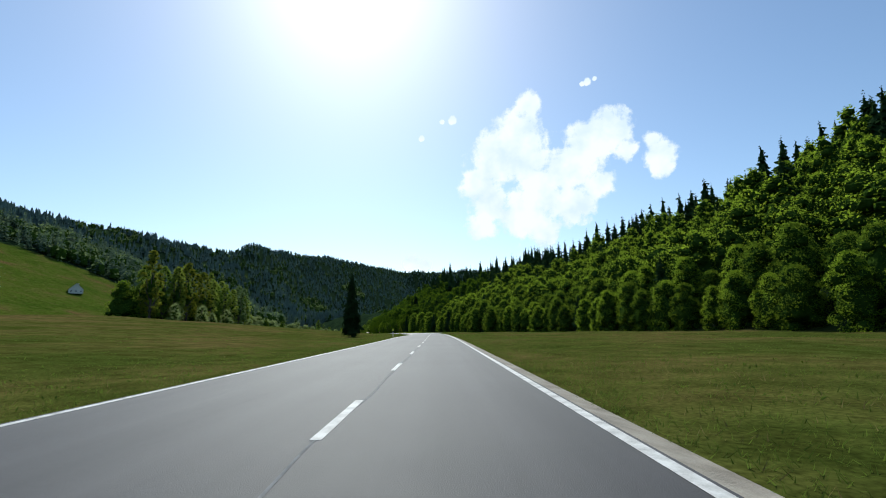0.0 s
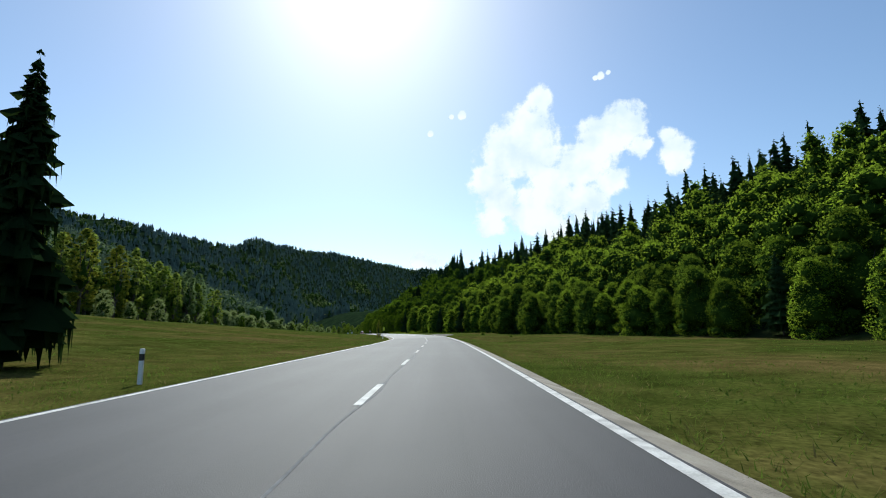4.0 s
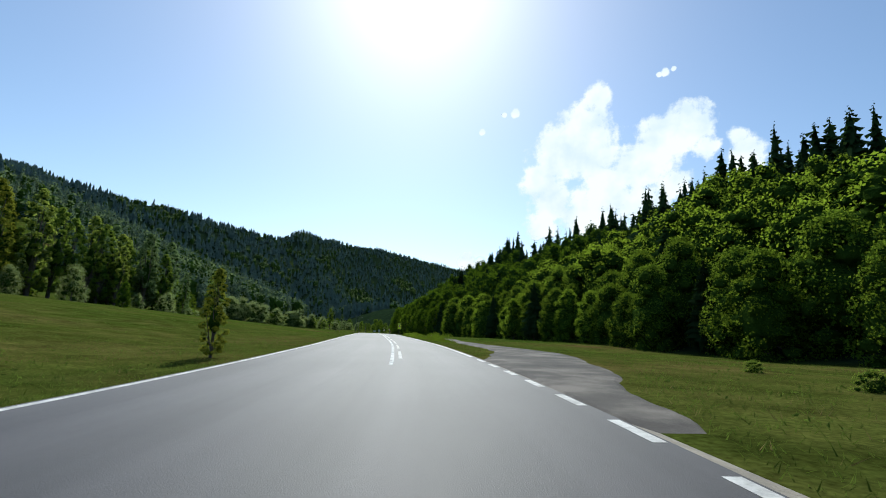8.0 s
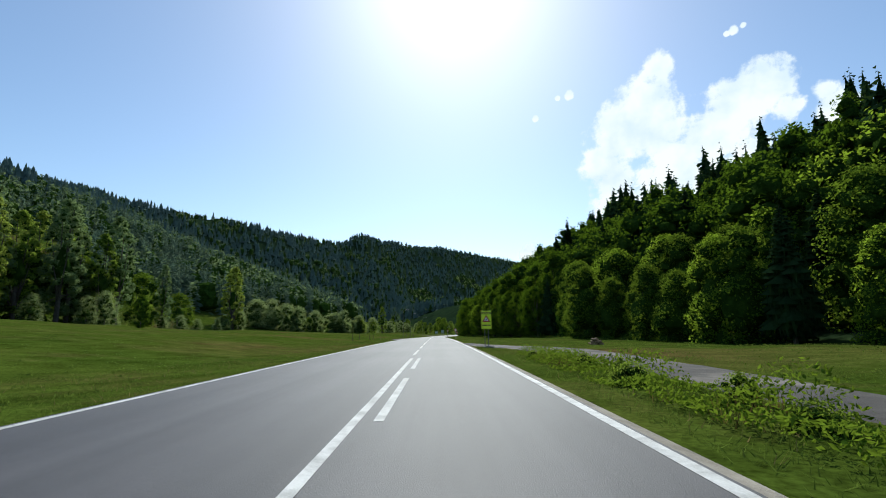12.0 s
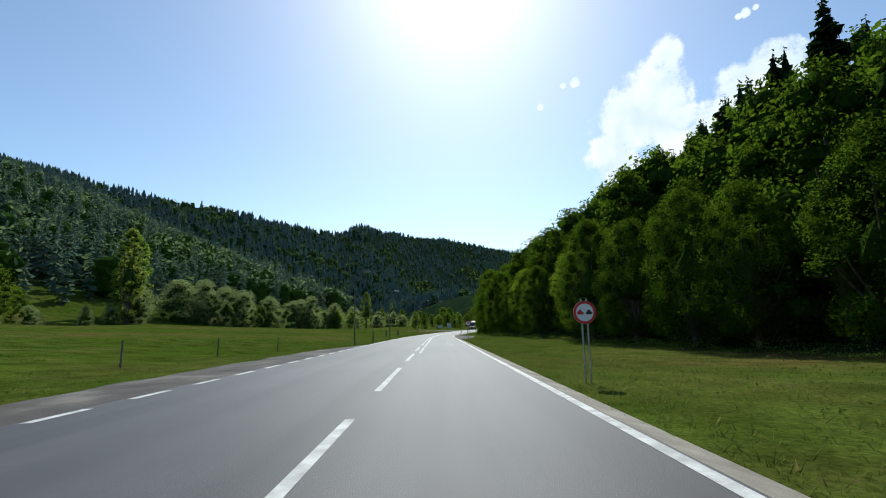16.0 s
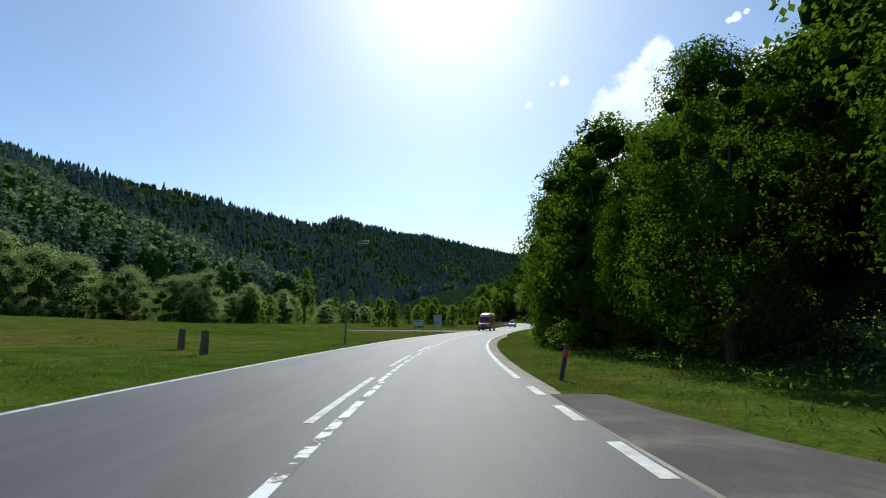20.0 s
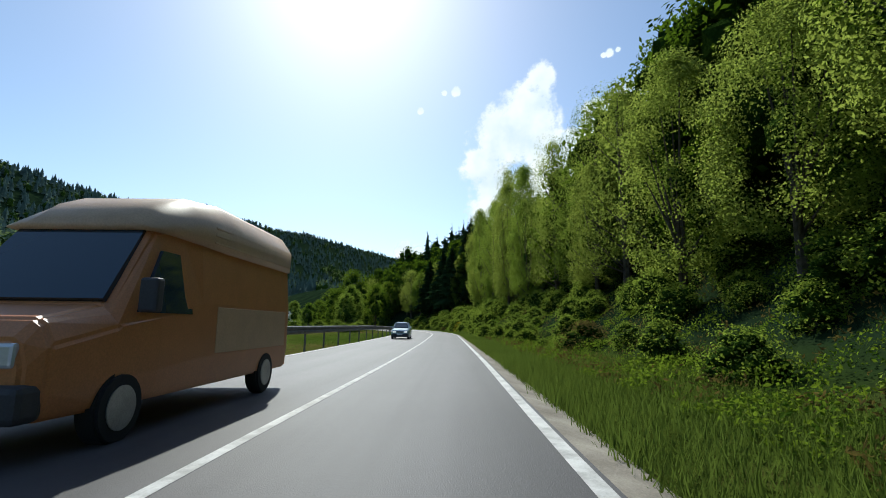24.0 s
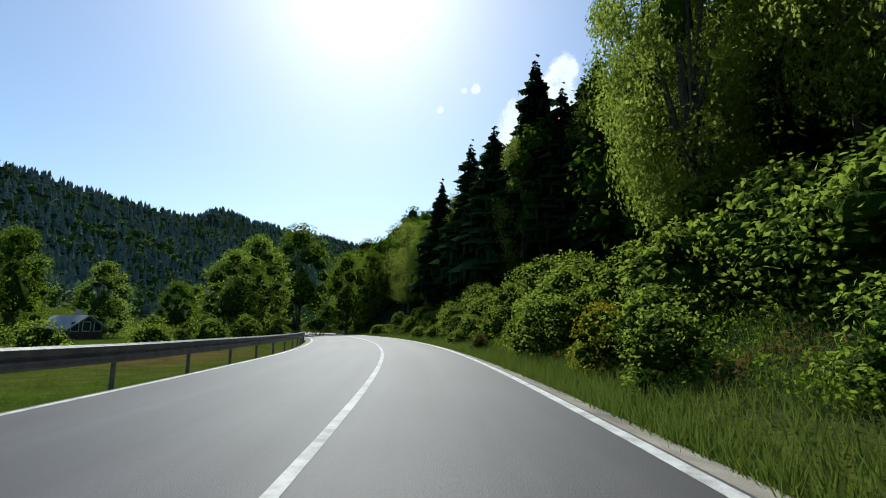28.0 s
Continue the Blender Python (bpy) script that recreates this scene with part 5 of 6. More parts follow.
def round_sign(s, d, number, label):
    t = ground_base("speed_sign" if number else "no_overtaking_sign", s, d, label, "road sign", -2)
    for x in (-0.07, 0.07):
        part("post", rod(bmesh.new(), (x, 0.03, -0.4), (x, 0.03, 2.1), 0.025), M_STEEL, t)
    zc = 1.95 if number else 1.75
    plate = part("plate", disc(bmesh.new(), 0.29, -0.015, 0.0, zc), M_WHITE, t)
    part("red_ring", disc(bmesh.new(), 0.29, -0.021, -0.0155, zc, 0.222), M_RED, plate)
    if number:
        letters("number", number, 0.27, 0, -0.019, zc, M_BLACK, plate)
    else:
        for x0, mat in ((-0.19, M_RED), (0.03, M_BLACK)):
            part("pictogram", poly(bmesh.new(), [(x0, zc - 0.05), (x0 + 0.16, zc - 0.05), (x0 + 0.16, zc + 0.01), (x0 + 0.12, zc + 0.02), (x0 + 0.1, zc + 0.07), (x0 + 0.05, zc + 0.07), (x0 + 0.03, zc + 0.02), (x0, zc + 0.01)], -0.02, -0.0155), mat, plate)
    return t


warning_panel(279.5, 5.1)
round_sign(337.4, 4.95, "", "round white sign with a red ring on two posts")
round_sign(377.9, 4.45, "70", "round white speed sign with a red ring")


def street_lamp(s, d):
    t = ground_base("street_lamp", s, d, "slim grey steel street lamp with a flat head", "street lamp", 0, "lamps along the road")
    part("pole", rod(bmesh.new(), (0, 0, -0.5), (0, 0, 7.6), 0.08, 0.055), M_DARKSTEEL, t)
    bm = bmesh.new()
    pts = [(0, 0, 7.6), (0.05, 0, 7.85), (0.2, 0, 8.1), (0.5, 0, 8.3), (0.95, 0, 8.4)]
    for a, b in zip(pts, pts[1:]):
        rod(bm, a, b, 0.04, 0.036, 8)
    part("arm", bm, M_DARKSTEEL, t)
    head = part("head", box(bmesh.new(), 0.85, -0.18, 8.32, 1.85, 0.18, 8.52, 0.07), M_DARKSTEEL, t)
    part("lens", box(bmesh.new(), 0.95, -0.13, 8.29, 1.75, 0.13, 8.325, 0.01), M_WHITE, head)
    return t


for s in (380, 414, 448):
    street_lamp(s, -8.2)


def delineator(s, d, dark=False):
    t = ground_base("delineator_post", s, d, "dark leaning roadside marker post" if dark else "white roadside marker post with a black band", "marker post")
    part("post", box(bmesh.new(), -0.06, -0.04, -0.3, 0.06, 0.04, 0.95, 0.02), M_GREYPL if dark else M_WHITE, t)
    part("band", box(bmesh.new(), -0.063, -0.043, 0.62, 0.063, 0.043, 0.82, 0.02), M_BLACK if not dark else M_RED, t)
    if dark:
        t.matrix_basis = t.matrix_basis @ pose(0, 0, 0, 0, 12, 0)
    return t


delineator(165, -6.6)
delineator(422, 4.7, True)
delineator(92, -6.8)


def stump(s, d):
    t = ground_base("wooden_post", s, d, "short thick weathered wooden post in the grass", "post", 0, "posts at the meadow")
    bm = rod(bmesh.new(), (0, 0, -0.3), (0.02, 0, 1.05), 0.19, 0.16, 9)
    part("stake", bm, M_WOOD, t)
    part("cap", rod(bmesh.new(), (0.02, 0, 1.05), (0.02, 0, 1.09), 0.165, 0.12, 9), M_BARK, t)


stump(430, -9.2)
stump(433.7, -12.6)


def info_board(s, d, wide, panels, label):
    t = ground_base("information_board", s, d, label, "notice board", 8)
    top = max(z1 for z0, z1 in panels)
    for x in (-wide / 2 + 0.04, wide / 2 - 0.04):
        part("post", rod(bmesh.new(), (x, 0.03, -0.4), (x, 0.03, top), 0.04), M_DARKSTEEL, t)
    for z0, z1 in panels:
        p = part("panel", box(bmesh.new(), -wide / 2, -0.03, z0, wide / 2, 0.0, z1, 0.01), M_BOARD, t)
        part("print_bar", box(bmesh.new(), -wide * 0.4, -0.034, z1 - 0.2, wide * 0.25, -0.0305, z1 - 0.14), M_GREYPL, p)
        part("print_bar", box(bmesh.new(), -wide * 0.4, -0.034, z1 - 0.34, wide * 0.35, -0.0305, z1 - 0.3), M_GREYPL, p)


info_board(487.3, -9.1, 1.35, ((1.0, 1.75), (1.8, 2.75)), "tall pale notice board on two steel posts")
info_board(490.1, -13.2, 1.6, ((0.95, 2.0),), "wide pale notice board on steel posts")


def guard_rail(s0, s1, d):
    t = ground_base("guard_rail", s0, d, "grey steel guard rail on posts along the road", "guard rail")
    inv = t.matrix_basis.inverted()
    local = lambda s, dd, up: inv @ Vector(at(s, dd, up))
    top = lambda q: float(np.interp(q, [506, 536, 555, 575], [1.28, 1.28, 1.08, 0.88]))
    prof = [(0.0, -0.42), (0.055, -0.37), (0.055, -0.28), (-0.01, -0.23), (-0.01, -0.19), (0.055, -0.14), (0.055, -0.05), (0.0, 0.0)]
    prof = prof + [(x - 0.012, z) for x, z in prof[::-1]]
    s = s0
    while s < s1:
        e = min(s + 4.0, s1)
        bm = bmesh.new()
        rings = []
        for q in np.linspace(s, e, 3):
            rings.append([bm.verts.new(local(q, d + x, top(q) + z)) for x, z in prof])
        n = len(prof)
        for a, b in zip(rings, rings[1:]):
            for i in range(n):
                j = (i + 1) % n
                bm.faces.new((a[i], a[j], b[j], b[i]))
        bmesh.ops.recalc_face_normals(bm, faces=bm.faces)
        part("rail", bm, M_DARKSTEEL, t)
        bm = bmesh.new()
        rod(bm, local(s + 0.1, d - 0.1, -0.6), local(s + 0.1, d - 0.1, top(s) - 0.04), 0.055, 0.055, 8)
        post = part("post", bm, M_DARKSTEEL, t)
        part("spacer", rod(bmesh.new(), local(s + 0.1, d - 0.1, top(s) - 0.2), local(s + 0.1, d - 0.005, top(s) - 0.2), 0.05, 0.05, 8), M_DARKSTEEL, post)
        s = e


guard_rail(506, 700, -5.6)


# log pile beside the track
pile = ground_base("log_pile", 279, 13.6, "small heap of brown cut logs in the grass", "log pile", -8)
for k, (x, z) in enumerate(((-0.52, 0.13), (-0.24, 0.12), (0.05, 0.13), (0.33, 0.12), (0.6, 0.13), (-0.38, 0.37), (-0.09, 0.36), (0.2, 0.38), (0.46, 0.36), (-0.2, 0.6), (0.1, 0.61))):
    x, z = 0.72 * x, 0.72 * z
    y0, y1, r = -0.5 + 0.1 * (k * 7 % 3), 0.5 + 0.08 * (k % 2), 0.09 + 0.014 * (k * 5 % 3 - 1)
    log = part("log", rod(bmesh.new(), (x, y0, z), (x + 0.04 * (k % 3 - 1), y1, z + 0.02), r, r * 0.9, 12), M_LOG_BARK, pile)
    part("cut_end", rod(bmesh.new(), (x, y0 - 0.006, z), (x, y0 - 0.001, z), r * 0.88, r * 0.88, 12), M_LOG_END, log, "pale sawn log end")


# pasture fence posts in the left meadow
for k in range(5):
    t = ground_base("fence_post", 326 + 11.0 * k, -13.5 - 0.5 * (k % 2), "thin weathered wooden fence post in the meadow", "fence post", 20 * k, "pasture fence")
    part("stake", rod(bmesh.new(), (0, 0, -0.3), (0.03, 0, 1.25), 0.05, 0.04, 8), M_WOOD, t)


# stakes by the roadside
for s, d in ((381.5, -6.3), (382.4, -6.5)):
    t = ground_base("wooden_stake", s, d, "thin weathered wooden stake by the roadside", "stake", 15, "stakes by the road")
    part("stake", rod(bmesh.new(), (0, 0, -0.3), (0.02, 0, 1.5), 0.035, 0.028, 8), M_WOOD, t)


# ---------------------------------------------------------------- houses
def house(s, d, turn, wide, deep, wall, rise, wall_mat, roof_mat, label, windows=3):
    t = ground_base("house", s, d, label, "house", turn, sink=0.5)
    bm = bmesh.new()
    poly(bm, [(-wide / 2, 0), (wide / 2, 0), (wide / 2, wall), (0, wall + rise), (-wide / 2, wall)], -deep / 2, deep / 2)
    part("wall", bm, wall_mat, t)
    slope = math.hypot(wide / 2, rise)
    for side in (-1, 1):
        bm = bmesh.new()
        o = 0.5
        ux, uz = side * wide / 2 / slope, -rise / slope
        a, b = (0, wall + rise + 0.04), ((slope + o) * ux, wall + rise + 0.04 + (slope + o) * uz)
        poly(bm, [a, b, (b[0], b[1] + 0.16), (a[0], a[1] + 0.16)], -deep / 2 - 0.5, deep / 2 + 0.5)
        part("roof", bm, roof_mat, t)
    for k in range(windows):
        x = -wide / 2 + wide * (k + 0.5) / windows
        w = part("window", box(bmesh.new(), x - 0.5, -deep / 2 - 0.05, 1.3, x + 0.5, -deep / 2 + 0.02, 2.5), M_WHITE, t)
        part("pane", box(bmesh.new(), x - 0.42, -deep / 2 - 0.06, 1.38, x + 0.42, -deep / 2 - 0.052, 2.42), M_GLASS, w)
    chimney = box(bmesh.new(), wide * 0.15, -0.3, wall + rise * 0.5, wide * 0.15 + 0.5, 0.3, wall + rise + 0.9)
    part("chimney", chimney, M_PLASTER, t)
    return t


def spot(x, y):
    s, d = near_road([x], [y])
    return float(s[0]), float(d[0])


house(*spot(-285, 372), 30, 9, 11, 3.2, 4.5, M_PLASTER, M_ROOF, "small white house with a grey roof on the hillside")
house(*spot(-127, 663), 10, 6, 8, 1.6, 3.8, M_PLASTER, M_ROOF, "white house with a steep grey roof")
house(*spot(-119, 613), 50, 4.2, 5.5, 1.7, 1.4, M_CLAD, M_ROOF, "low dark timber shed with a pale roof")


# ---------------------------------------------------------------- vehicles on the far lane
def wheel(t, x, y, r, wide):
    m = pose(x, y, r, 0, 90, 0)
    bm = bmesh.new()
    bmesh.ops.create_cone(bm, cap_ends=True, segments=28, radius1=r, radius2=r, depth=wide)
    bmesh.ops.bevel(bm, geom=[e for e in bm.edges if len(e.link_faces) == 2 and e.calc_face_angle(0) > 1], offset=0.03, segments=2, affect="EDGES")
    bmesh.ops.transform(bm, matrix=m, verts=bm.verts)
    w = part("wheel", bm, M_RUBBER, t)
    bm = bmesh.new()
    bmesh.ops.create_cone(bm, cap_ends=True, segments=24, radius1=r * 0.62, radius2=r * 0.62, depth=wide + 0.02)
    bmesh.ops.transform(bm, matrix=m, verts=bm.verts)
    part("rim", bm, M_STEEL, w)


def loft(bm, sections, soften=True):
    """A closed body through cross sections: each is y, half width at the sill, at the waist, at the roof, z sill, waist, roof."""
    rings = []
    for y, w0, w1, w2, z0, z1, z2 in sections:
        ring = [(-w0, z0), (-w1, z0 + (z1 - z0) * 0.35), (-w1, z1), (-w2, z2 - 0.05), (-w2 + 0.08, z2), (w2 - 0.08, z2), (w2, z2 - 0.05), (w1, z1), (w1, z0 + (z1 - z0) * 0.35), (w0, z0)]
        rings.append([bm.verts.new((x, y, z)) for x, z in ring])
    for a, b in zip(rings, rings[1:]):
        for i in range(len(a)):
            j = (i + 1) % len(a)
            bm.faces.new((a[i], a[j], b[j], b[i]))
    bm.faces.new(rings[0][::-1])
    bm.faces.new(rings[-1])
    bmesh.ops.recalc_face_normals(bm, faces=bm.faces)
    if soften:
        bmesh.ops.bevel(bm, geom=[e for e in bm.edges if len(e.link_faces) == 2 and e.calc_face_angle(0) > 0.5], offset=0.035, segments=2, affect="EDGES")
    else:
        for f in bm.faces:
            f.smooth = True
    return bm


def van(s, d):
    """High-roofed box van; its nose points to -y, towards the oncoming traffic."""
    t = ground_base("van", s, d, "orange high-roofed delivery van on the road", "van")
    body = part("body", loft(bmesh.new(), [(-2.9, 0.80, 0.85, 0.80, 0.42, 0.78, 1.0), (-2.75, 0.90, 0.95, 0.86, 0.35, 0.95, 1.18), (-2.0, 0.96, 0.98, 0.86, 0.35, 1.1, 1.32), (-1.35, 0.98, 1.0, 0.82, 0.35, 1.2, 2.2), (-0.9, 0.98, 1.0, 0.86, 0.35, 1.3, 2.3), (-0.5, 0.98, 1.0, 0.9, 0.35, 1.4, 2.4), (2.75, 0.98, 1.0, 0.92, 0.35, 1.4, 2.4), (2.85, 0.95, 0.97, 0.88, 0.4, 1.4, 2.38)]), M_ORANGE, t)
    cap = part("roof_cap", loft(bmesh.new(), [(-1.45, 0.8, 0.85, 0.6, 2.17, 2.2, 2.3), (-1.1, 0.88, 0.92, 0.66, 2.16, 2.3, 2.54), (-0.6, 0.96, 0.985, 0.74, 2.14, 2.42, 2.74), (0.2, 0.98, 0.995, 0.8, 2.12, 2.5, 2.82), (2.75, 0.98, 0.995, 0.8, 2.12, 2.5, 2.82), (2.88, 0.92, 0.95, 0.74, 2.14, 2.45, 2.74)], False), M_CREAM, t)
    for x in (-0.985, 0.965):
        for z in (2.2, 2.3, 2.4):
            part("roof_rib", box(bmesh.new(), x, -0.3, z, x + 0.03, 2.7, z + 0.03, 0.006), M_CREAM, cap)
    for x in (-1.008, 0.985):
        part("cargo_side", box(bmesh.new(), x, -0.1, 0.75, x + 0.023, 2.6, 1.36, 0.006), M_CREAM, t)
    bm = bmesh.new()
    a = [(-0.80, -2.02, 1.36), (0.80, -2.02, 1.36), (0.72, -1.36, 2.2), (-0.72, -1.36, 2.2)]
    vs = [bm.verts.new((x, y - 0.02, z + 0.015)) for x, y, z in a] + [bm.verts.new((x, y + 0.03, z - 0.02)) for x, y, z in a]
    for f in ((0, 1, 2, 3), (7, 6, 5, 4), (0, 4, 5, 1), (1, 5, 6, 2), (2, 6, 7, 3), (3, 7, 4, 0)):
        bm.faces.new([vs[i] for i in f])
    part("windscreen", bm, M_GLASS, t)
    for x in (-1, 1):
        bm = bmesh.new()
        pts = [(-1.75, 1.25), (-0.75, 1.25), (-0.75, 1.95), (-1.3, 1.95)]
        va = [bm.verts.new((x * (1.01 - 0.16 * max(0, (z - 1.25))), y, z)) for y, z in pts] + [bm.verts.new((x * (0.96 - 0.16 * max(0, (z - 1.25))), y, z)) for y, z in pts]
        for f in ((0, 1, 2, 3), (7, 6, 5, 4), (0, 4, 5, 1), (1, 5, 6, 2), (2, 6, 7, 3), (3, 7, 4, 0)):
            bm.faces.new([va[i] for i in f])
        bmesh.ops.recalc_face_normals(bm, faces=bm.faces)
        part("side_window", bm, M_GLASS, t)
        mirror = part("mirror", box(bmesh.new(), min(x * 1.02, x * 1.22), -1.85, 1.25, max(x * 1.02, x * 1.22), -1.72, 1.6, 0.03), M_GREYPL, t)
        part("headlight", box(bmesh.new(), x * 0.62 - 0.17, -2.93, 0.78, x * 0.62 + 0.17, -2.8, 0.98, 0.03), M_LAMP, t)
    part("bumper", box(bmesh.new(), -0.93, -3.0, 0.36, 0.93, -2.72, 0.66, 0.06), M_GREYPL, t)
    part("grille", box(bmesh.new(), -0.42, -2.95, 0.74, 0.42, -2.86, 0.93, 0.02), M_BLACK, t)
    for y in (-1.9, 1.75):
        for x in (-0.9, 0.9):
            wheel(t, x, y, 0.34, 0.22)
    return t


def saloon(s, d):
    t = ground_base("car", s, d, "pale blue-silver saloon car on the road", "car")
    part("body", loft(bmesh.new(), [(-2.12, 0.62, 0.70, 0.66, 0.30, 0.58, 0.68), (-2.0, 0.76, 0.80, 0.74, 0.19, 0.66, 0.78), (-1.2, 0.82, 0.84, 0.76, 0.16, 0.8, 0.92), (-0.95, 0.83, 0.85, 0.76, 0.16, 0.84, 0.97), (1.5, 0.83, 0.85, 0.76, 0.16, 0.86, 1.0), (1.95, 0.80, 0.82, 0.72, 0.2, 0.84, 0.97), (2.1, 0.7, 0.74, 0.66, 0.36, 0.8, 0.9)]), M_SILVER, t)
    part("cabin", loft(bmesh.new(), [(-1.05, 0.70, 0.74, 0.70, 0.86, 0.93, 0.99), (-0.35, 0.70, 0.70, 0.58, 0.86, 1.05, 1.38), (0.2, 0.70, 0.70, 0.57, 0.86, 1.08, 1.43), (0.95, 0.70, 0.70, 0.57, 0.86, 1.06, 1.38), (1.65, 0.68, 0.71, 0.66, 0.86, 0.95, 1.0)]), M_GLASS, t)
    part("roof", loft(bmesh.new(), [(-0.38, 0.5, 0.56, 0.54, 1.36, 1.385, 1.41), (0.2, 0.5, 0.56, 0.55, 1.4, 1.43, 1.46), (0.98, 0.5, 0.56, 0.54, 1.36, 1.385, 1.41)]), M_SILVER, t)
    for x in (-1, 1):
        for y0, z0, y1, z1 in ((-1.02, 0.96, -0.38, 1.38), (0.98, 1.38, 1.6, 0.98), (0.25, 0.95, 0.25, 1.4)):
            w0, w1 = (0.72 if z < 1.1 else 0.59 for z in (z0, z1))
            part("pillar", rod(bmesh.new(), (x * w0, y0, z0), (x * w1, y1, z1), 0.035, 0.035, 8), M_SILVER, t)
        part("headlight", box(bmesh.new(), x * 0.52 - 0.15, -2.16, 0.56, x * 0.52 + 0.15, -2.0, 0.69, 0.03), M_LIT, t, "switched-on headlight")
        part("mirror", box(bmesh.new(), min(x * 0.82, x * 0.98), -0.85, 0.95, max(x * 0.82, x * 0.98), -0.72, 1.08, 0.03), M_SILVER, t)
    part("bumper", box(bmesh.new(), -0.77, -2.2, 0.2, 0.77, -1.96, 0.48, 0.06), M_GREYPL, t)
    part("grille", box(bmesh.new(), -0.3, -2.15, 0.56, 0.3, -2.06, 0.66, 0.015), M_BLACK, t)
    part("number_plate", box(bmesh.new(), -0.26, -2.22, 0.36, 0.26, -2.205, 0.46, 0.004), M_WHITE, t)
    for y in (-1.32, 1.25):
        for x in (-0.74, 0.74):
            wheel(t, x, y, 0.31, 0.2)
    return t


lorry_van = van(494.8, -2.25)
lorry_van.scale = (1.08, 1.08, 1.1)
car = saloon(535.6, -2.45)
car.scale = (1.02, 1.02, 1.1)

# ---------------------------------------------------------------- cloud bank far ahead
def cloud_material():
    m, t, out = material("sunlit_cloud")
    tc = t.nodes.new("ShaderNodeTexCoord")
    dens = t.nodes.new("ShaderNodeAttribute")
    dens.attribute_name = "cover"
    a = noise_of(t, tc.outputs["Object"], 0.0075, 7.0, 0.62)
    b = noise_of(t, tc.outputs["Object"], 0.0035, 4.0, 0.5)
    sub = t.nodes.new("ShaderNodeMath")
    sub.operation = "MULTIPLY_ADD"
    t.links.new(a, sub.inputs[0])
    sub.inputs[1].default_value = 1.5
    sub.inputs[2].default_value = -0.98
    add = t.nodes.new("ShaderNodeMath")
    add.operation = "ADD"
    t.links.new(dens.outputs["Fac"], add.inputs[0])
    t.links.new(sub.outputs[0], add.inputs[1])
    rng_ = t.nodes.new("ShaderNodeMapRange")
    rng_.interpolation_type = "SMOOTHSTEP"
    rng_.inputs["From Min"].default_value, rng_.inputs["From Max"].default_value = 0.08, 0.46
    t.links.new(add.outputs[0], rng_.inputs[0])
    em = node(t, "ShaderNodeEmission", Strength=1.05)
    t.links.new(ramp_of(t, b, [(0.35, (0.78, 0.86, 0.95)), (0.6, (1.0, 1.0, 1.0))]), em.inputs[0])
    tr = t.nodes.new("ShaderNodeBsdfTransparent")
    mx = t.nodes.new("ShaderNodeMixShader")
    t.links.new(rng_.outputs[0], mx.inputs[0])
    t.links.new(tr.outputs[0], mx.inputs[1])
    t.links.new(em.outputs[0], mx.inputs[2])
    t.links.new(mx.outputs[0], out.inputs[0])
    return m


M_CLOUD = cloud_material()


def cloud(bearing, lift, wide, tall, lobes, label):
    """A cloud as a backdrop 4.3 km off. bearing: degrees right of +y, lift: degrees up; lobes: x, y, radius in degrees from its middle."""
    dist, n, k = 4300.0, 60, 44
    us, vs = np.linspace(-wide, wide, n), np.linspace(-tall, tall, k)
    U, V = np.meshgrid(us, vs)
    dens = np.zeros_like(U)
    for x, y, r in lobes:
        q = np.hypot(U - x, (V - y)) / r
        dens = np.maximum(dens, np.clip(1.25 - q, 0, 1) ** 0.8)
    edge = np.clip(np.minimum(wide - np.abs(U), tall - np.abs(V)) / 0.6, 0, 1)
    dens *= edge
    deg = math.pi / 180
    local = np.stack([np.tan(U * deg) * dist, np.zeros_like(U), np.tan(V * deg) * dist], -1).reshape(-1, 3)
    i = (np.arange(k - 1)[:, None] * n + np.arange(n - 1)[None, :]).ravel()
    me = make_mesh("cloud", local, np.stack([i, i + 1, i + n + 1, i + n], 1), M_CLOUD)
    me.attributes.new("cover", "FLOAT", "POINT").data.foreach_set("value", (dens.ravel() - 0.02).astype(np.float32))
    ob = tagged(new("cloud_backdrop", me), label, "cloud", kind="structure")
    az, el = bearing * deg, lift * deg
    place = Vector((math.sin(az) * math.cos(el), math.cos(az) * math.cos(el), math.sin(el))) * dist
    ob.matrix_basis = Matrix.Translation(place + Vector((-40, 250, 0))) @ pose(0, 0, 0, lift, 0, -bearing)
    return ob


cloud(13.2, 18.9, 16.0, 13.0, [(-0.7, 8.0, 1.8), (-2.5, 4.5, 3.6), (-5.0, 2.2, 3.8), (-7.5, -0.7, 2.8), (-6.3, -3.2, 2.8), (-7.6, -6.3, 2.2), (-1.9, 2.0, 4.0), (0.0, -2.6, 3.9), (-2.6, -5.2, 3.5), (3.6, 0.0, 3.8), (5.8, 2.5, 3.4), (8.3, 4.0, 3.0), (7.0, -2.0, 2.0), (3.7, -4.2, 3.0), (0.0, -7.0, 2.6), (9.9, 1.6, 1.5)], "white sunlit cumulus cloud in a blue sky")
cloud(27.3, 19.2, 4.0, 5.0, [(0.2, 0.0, 2.0), (-0.4, 1.8, 1.1), (0.3, -1.4, 1.5)], "small white cloud beside the cumulus")
cloud(2.2, 25.8, 3.0, 2.5, [(0.0, 0.0, 0.62), (-1.3, -0.2, 0.36)], "tiny white cloud puff")
cloud(-2.0, 23.7, 2.2, 2.0, [(0.0, 0.0, 0.45)], "tiny white cloud puff")
cloud(20.0, 28.5, 3.0, 2.0, [(0.0, 0.0, 0.5), (0.8, 0.15, 0.34), (-0.6, -0.15, 0.32)], "tiny white cloud puff")
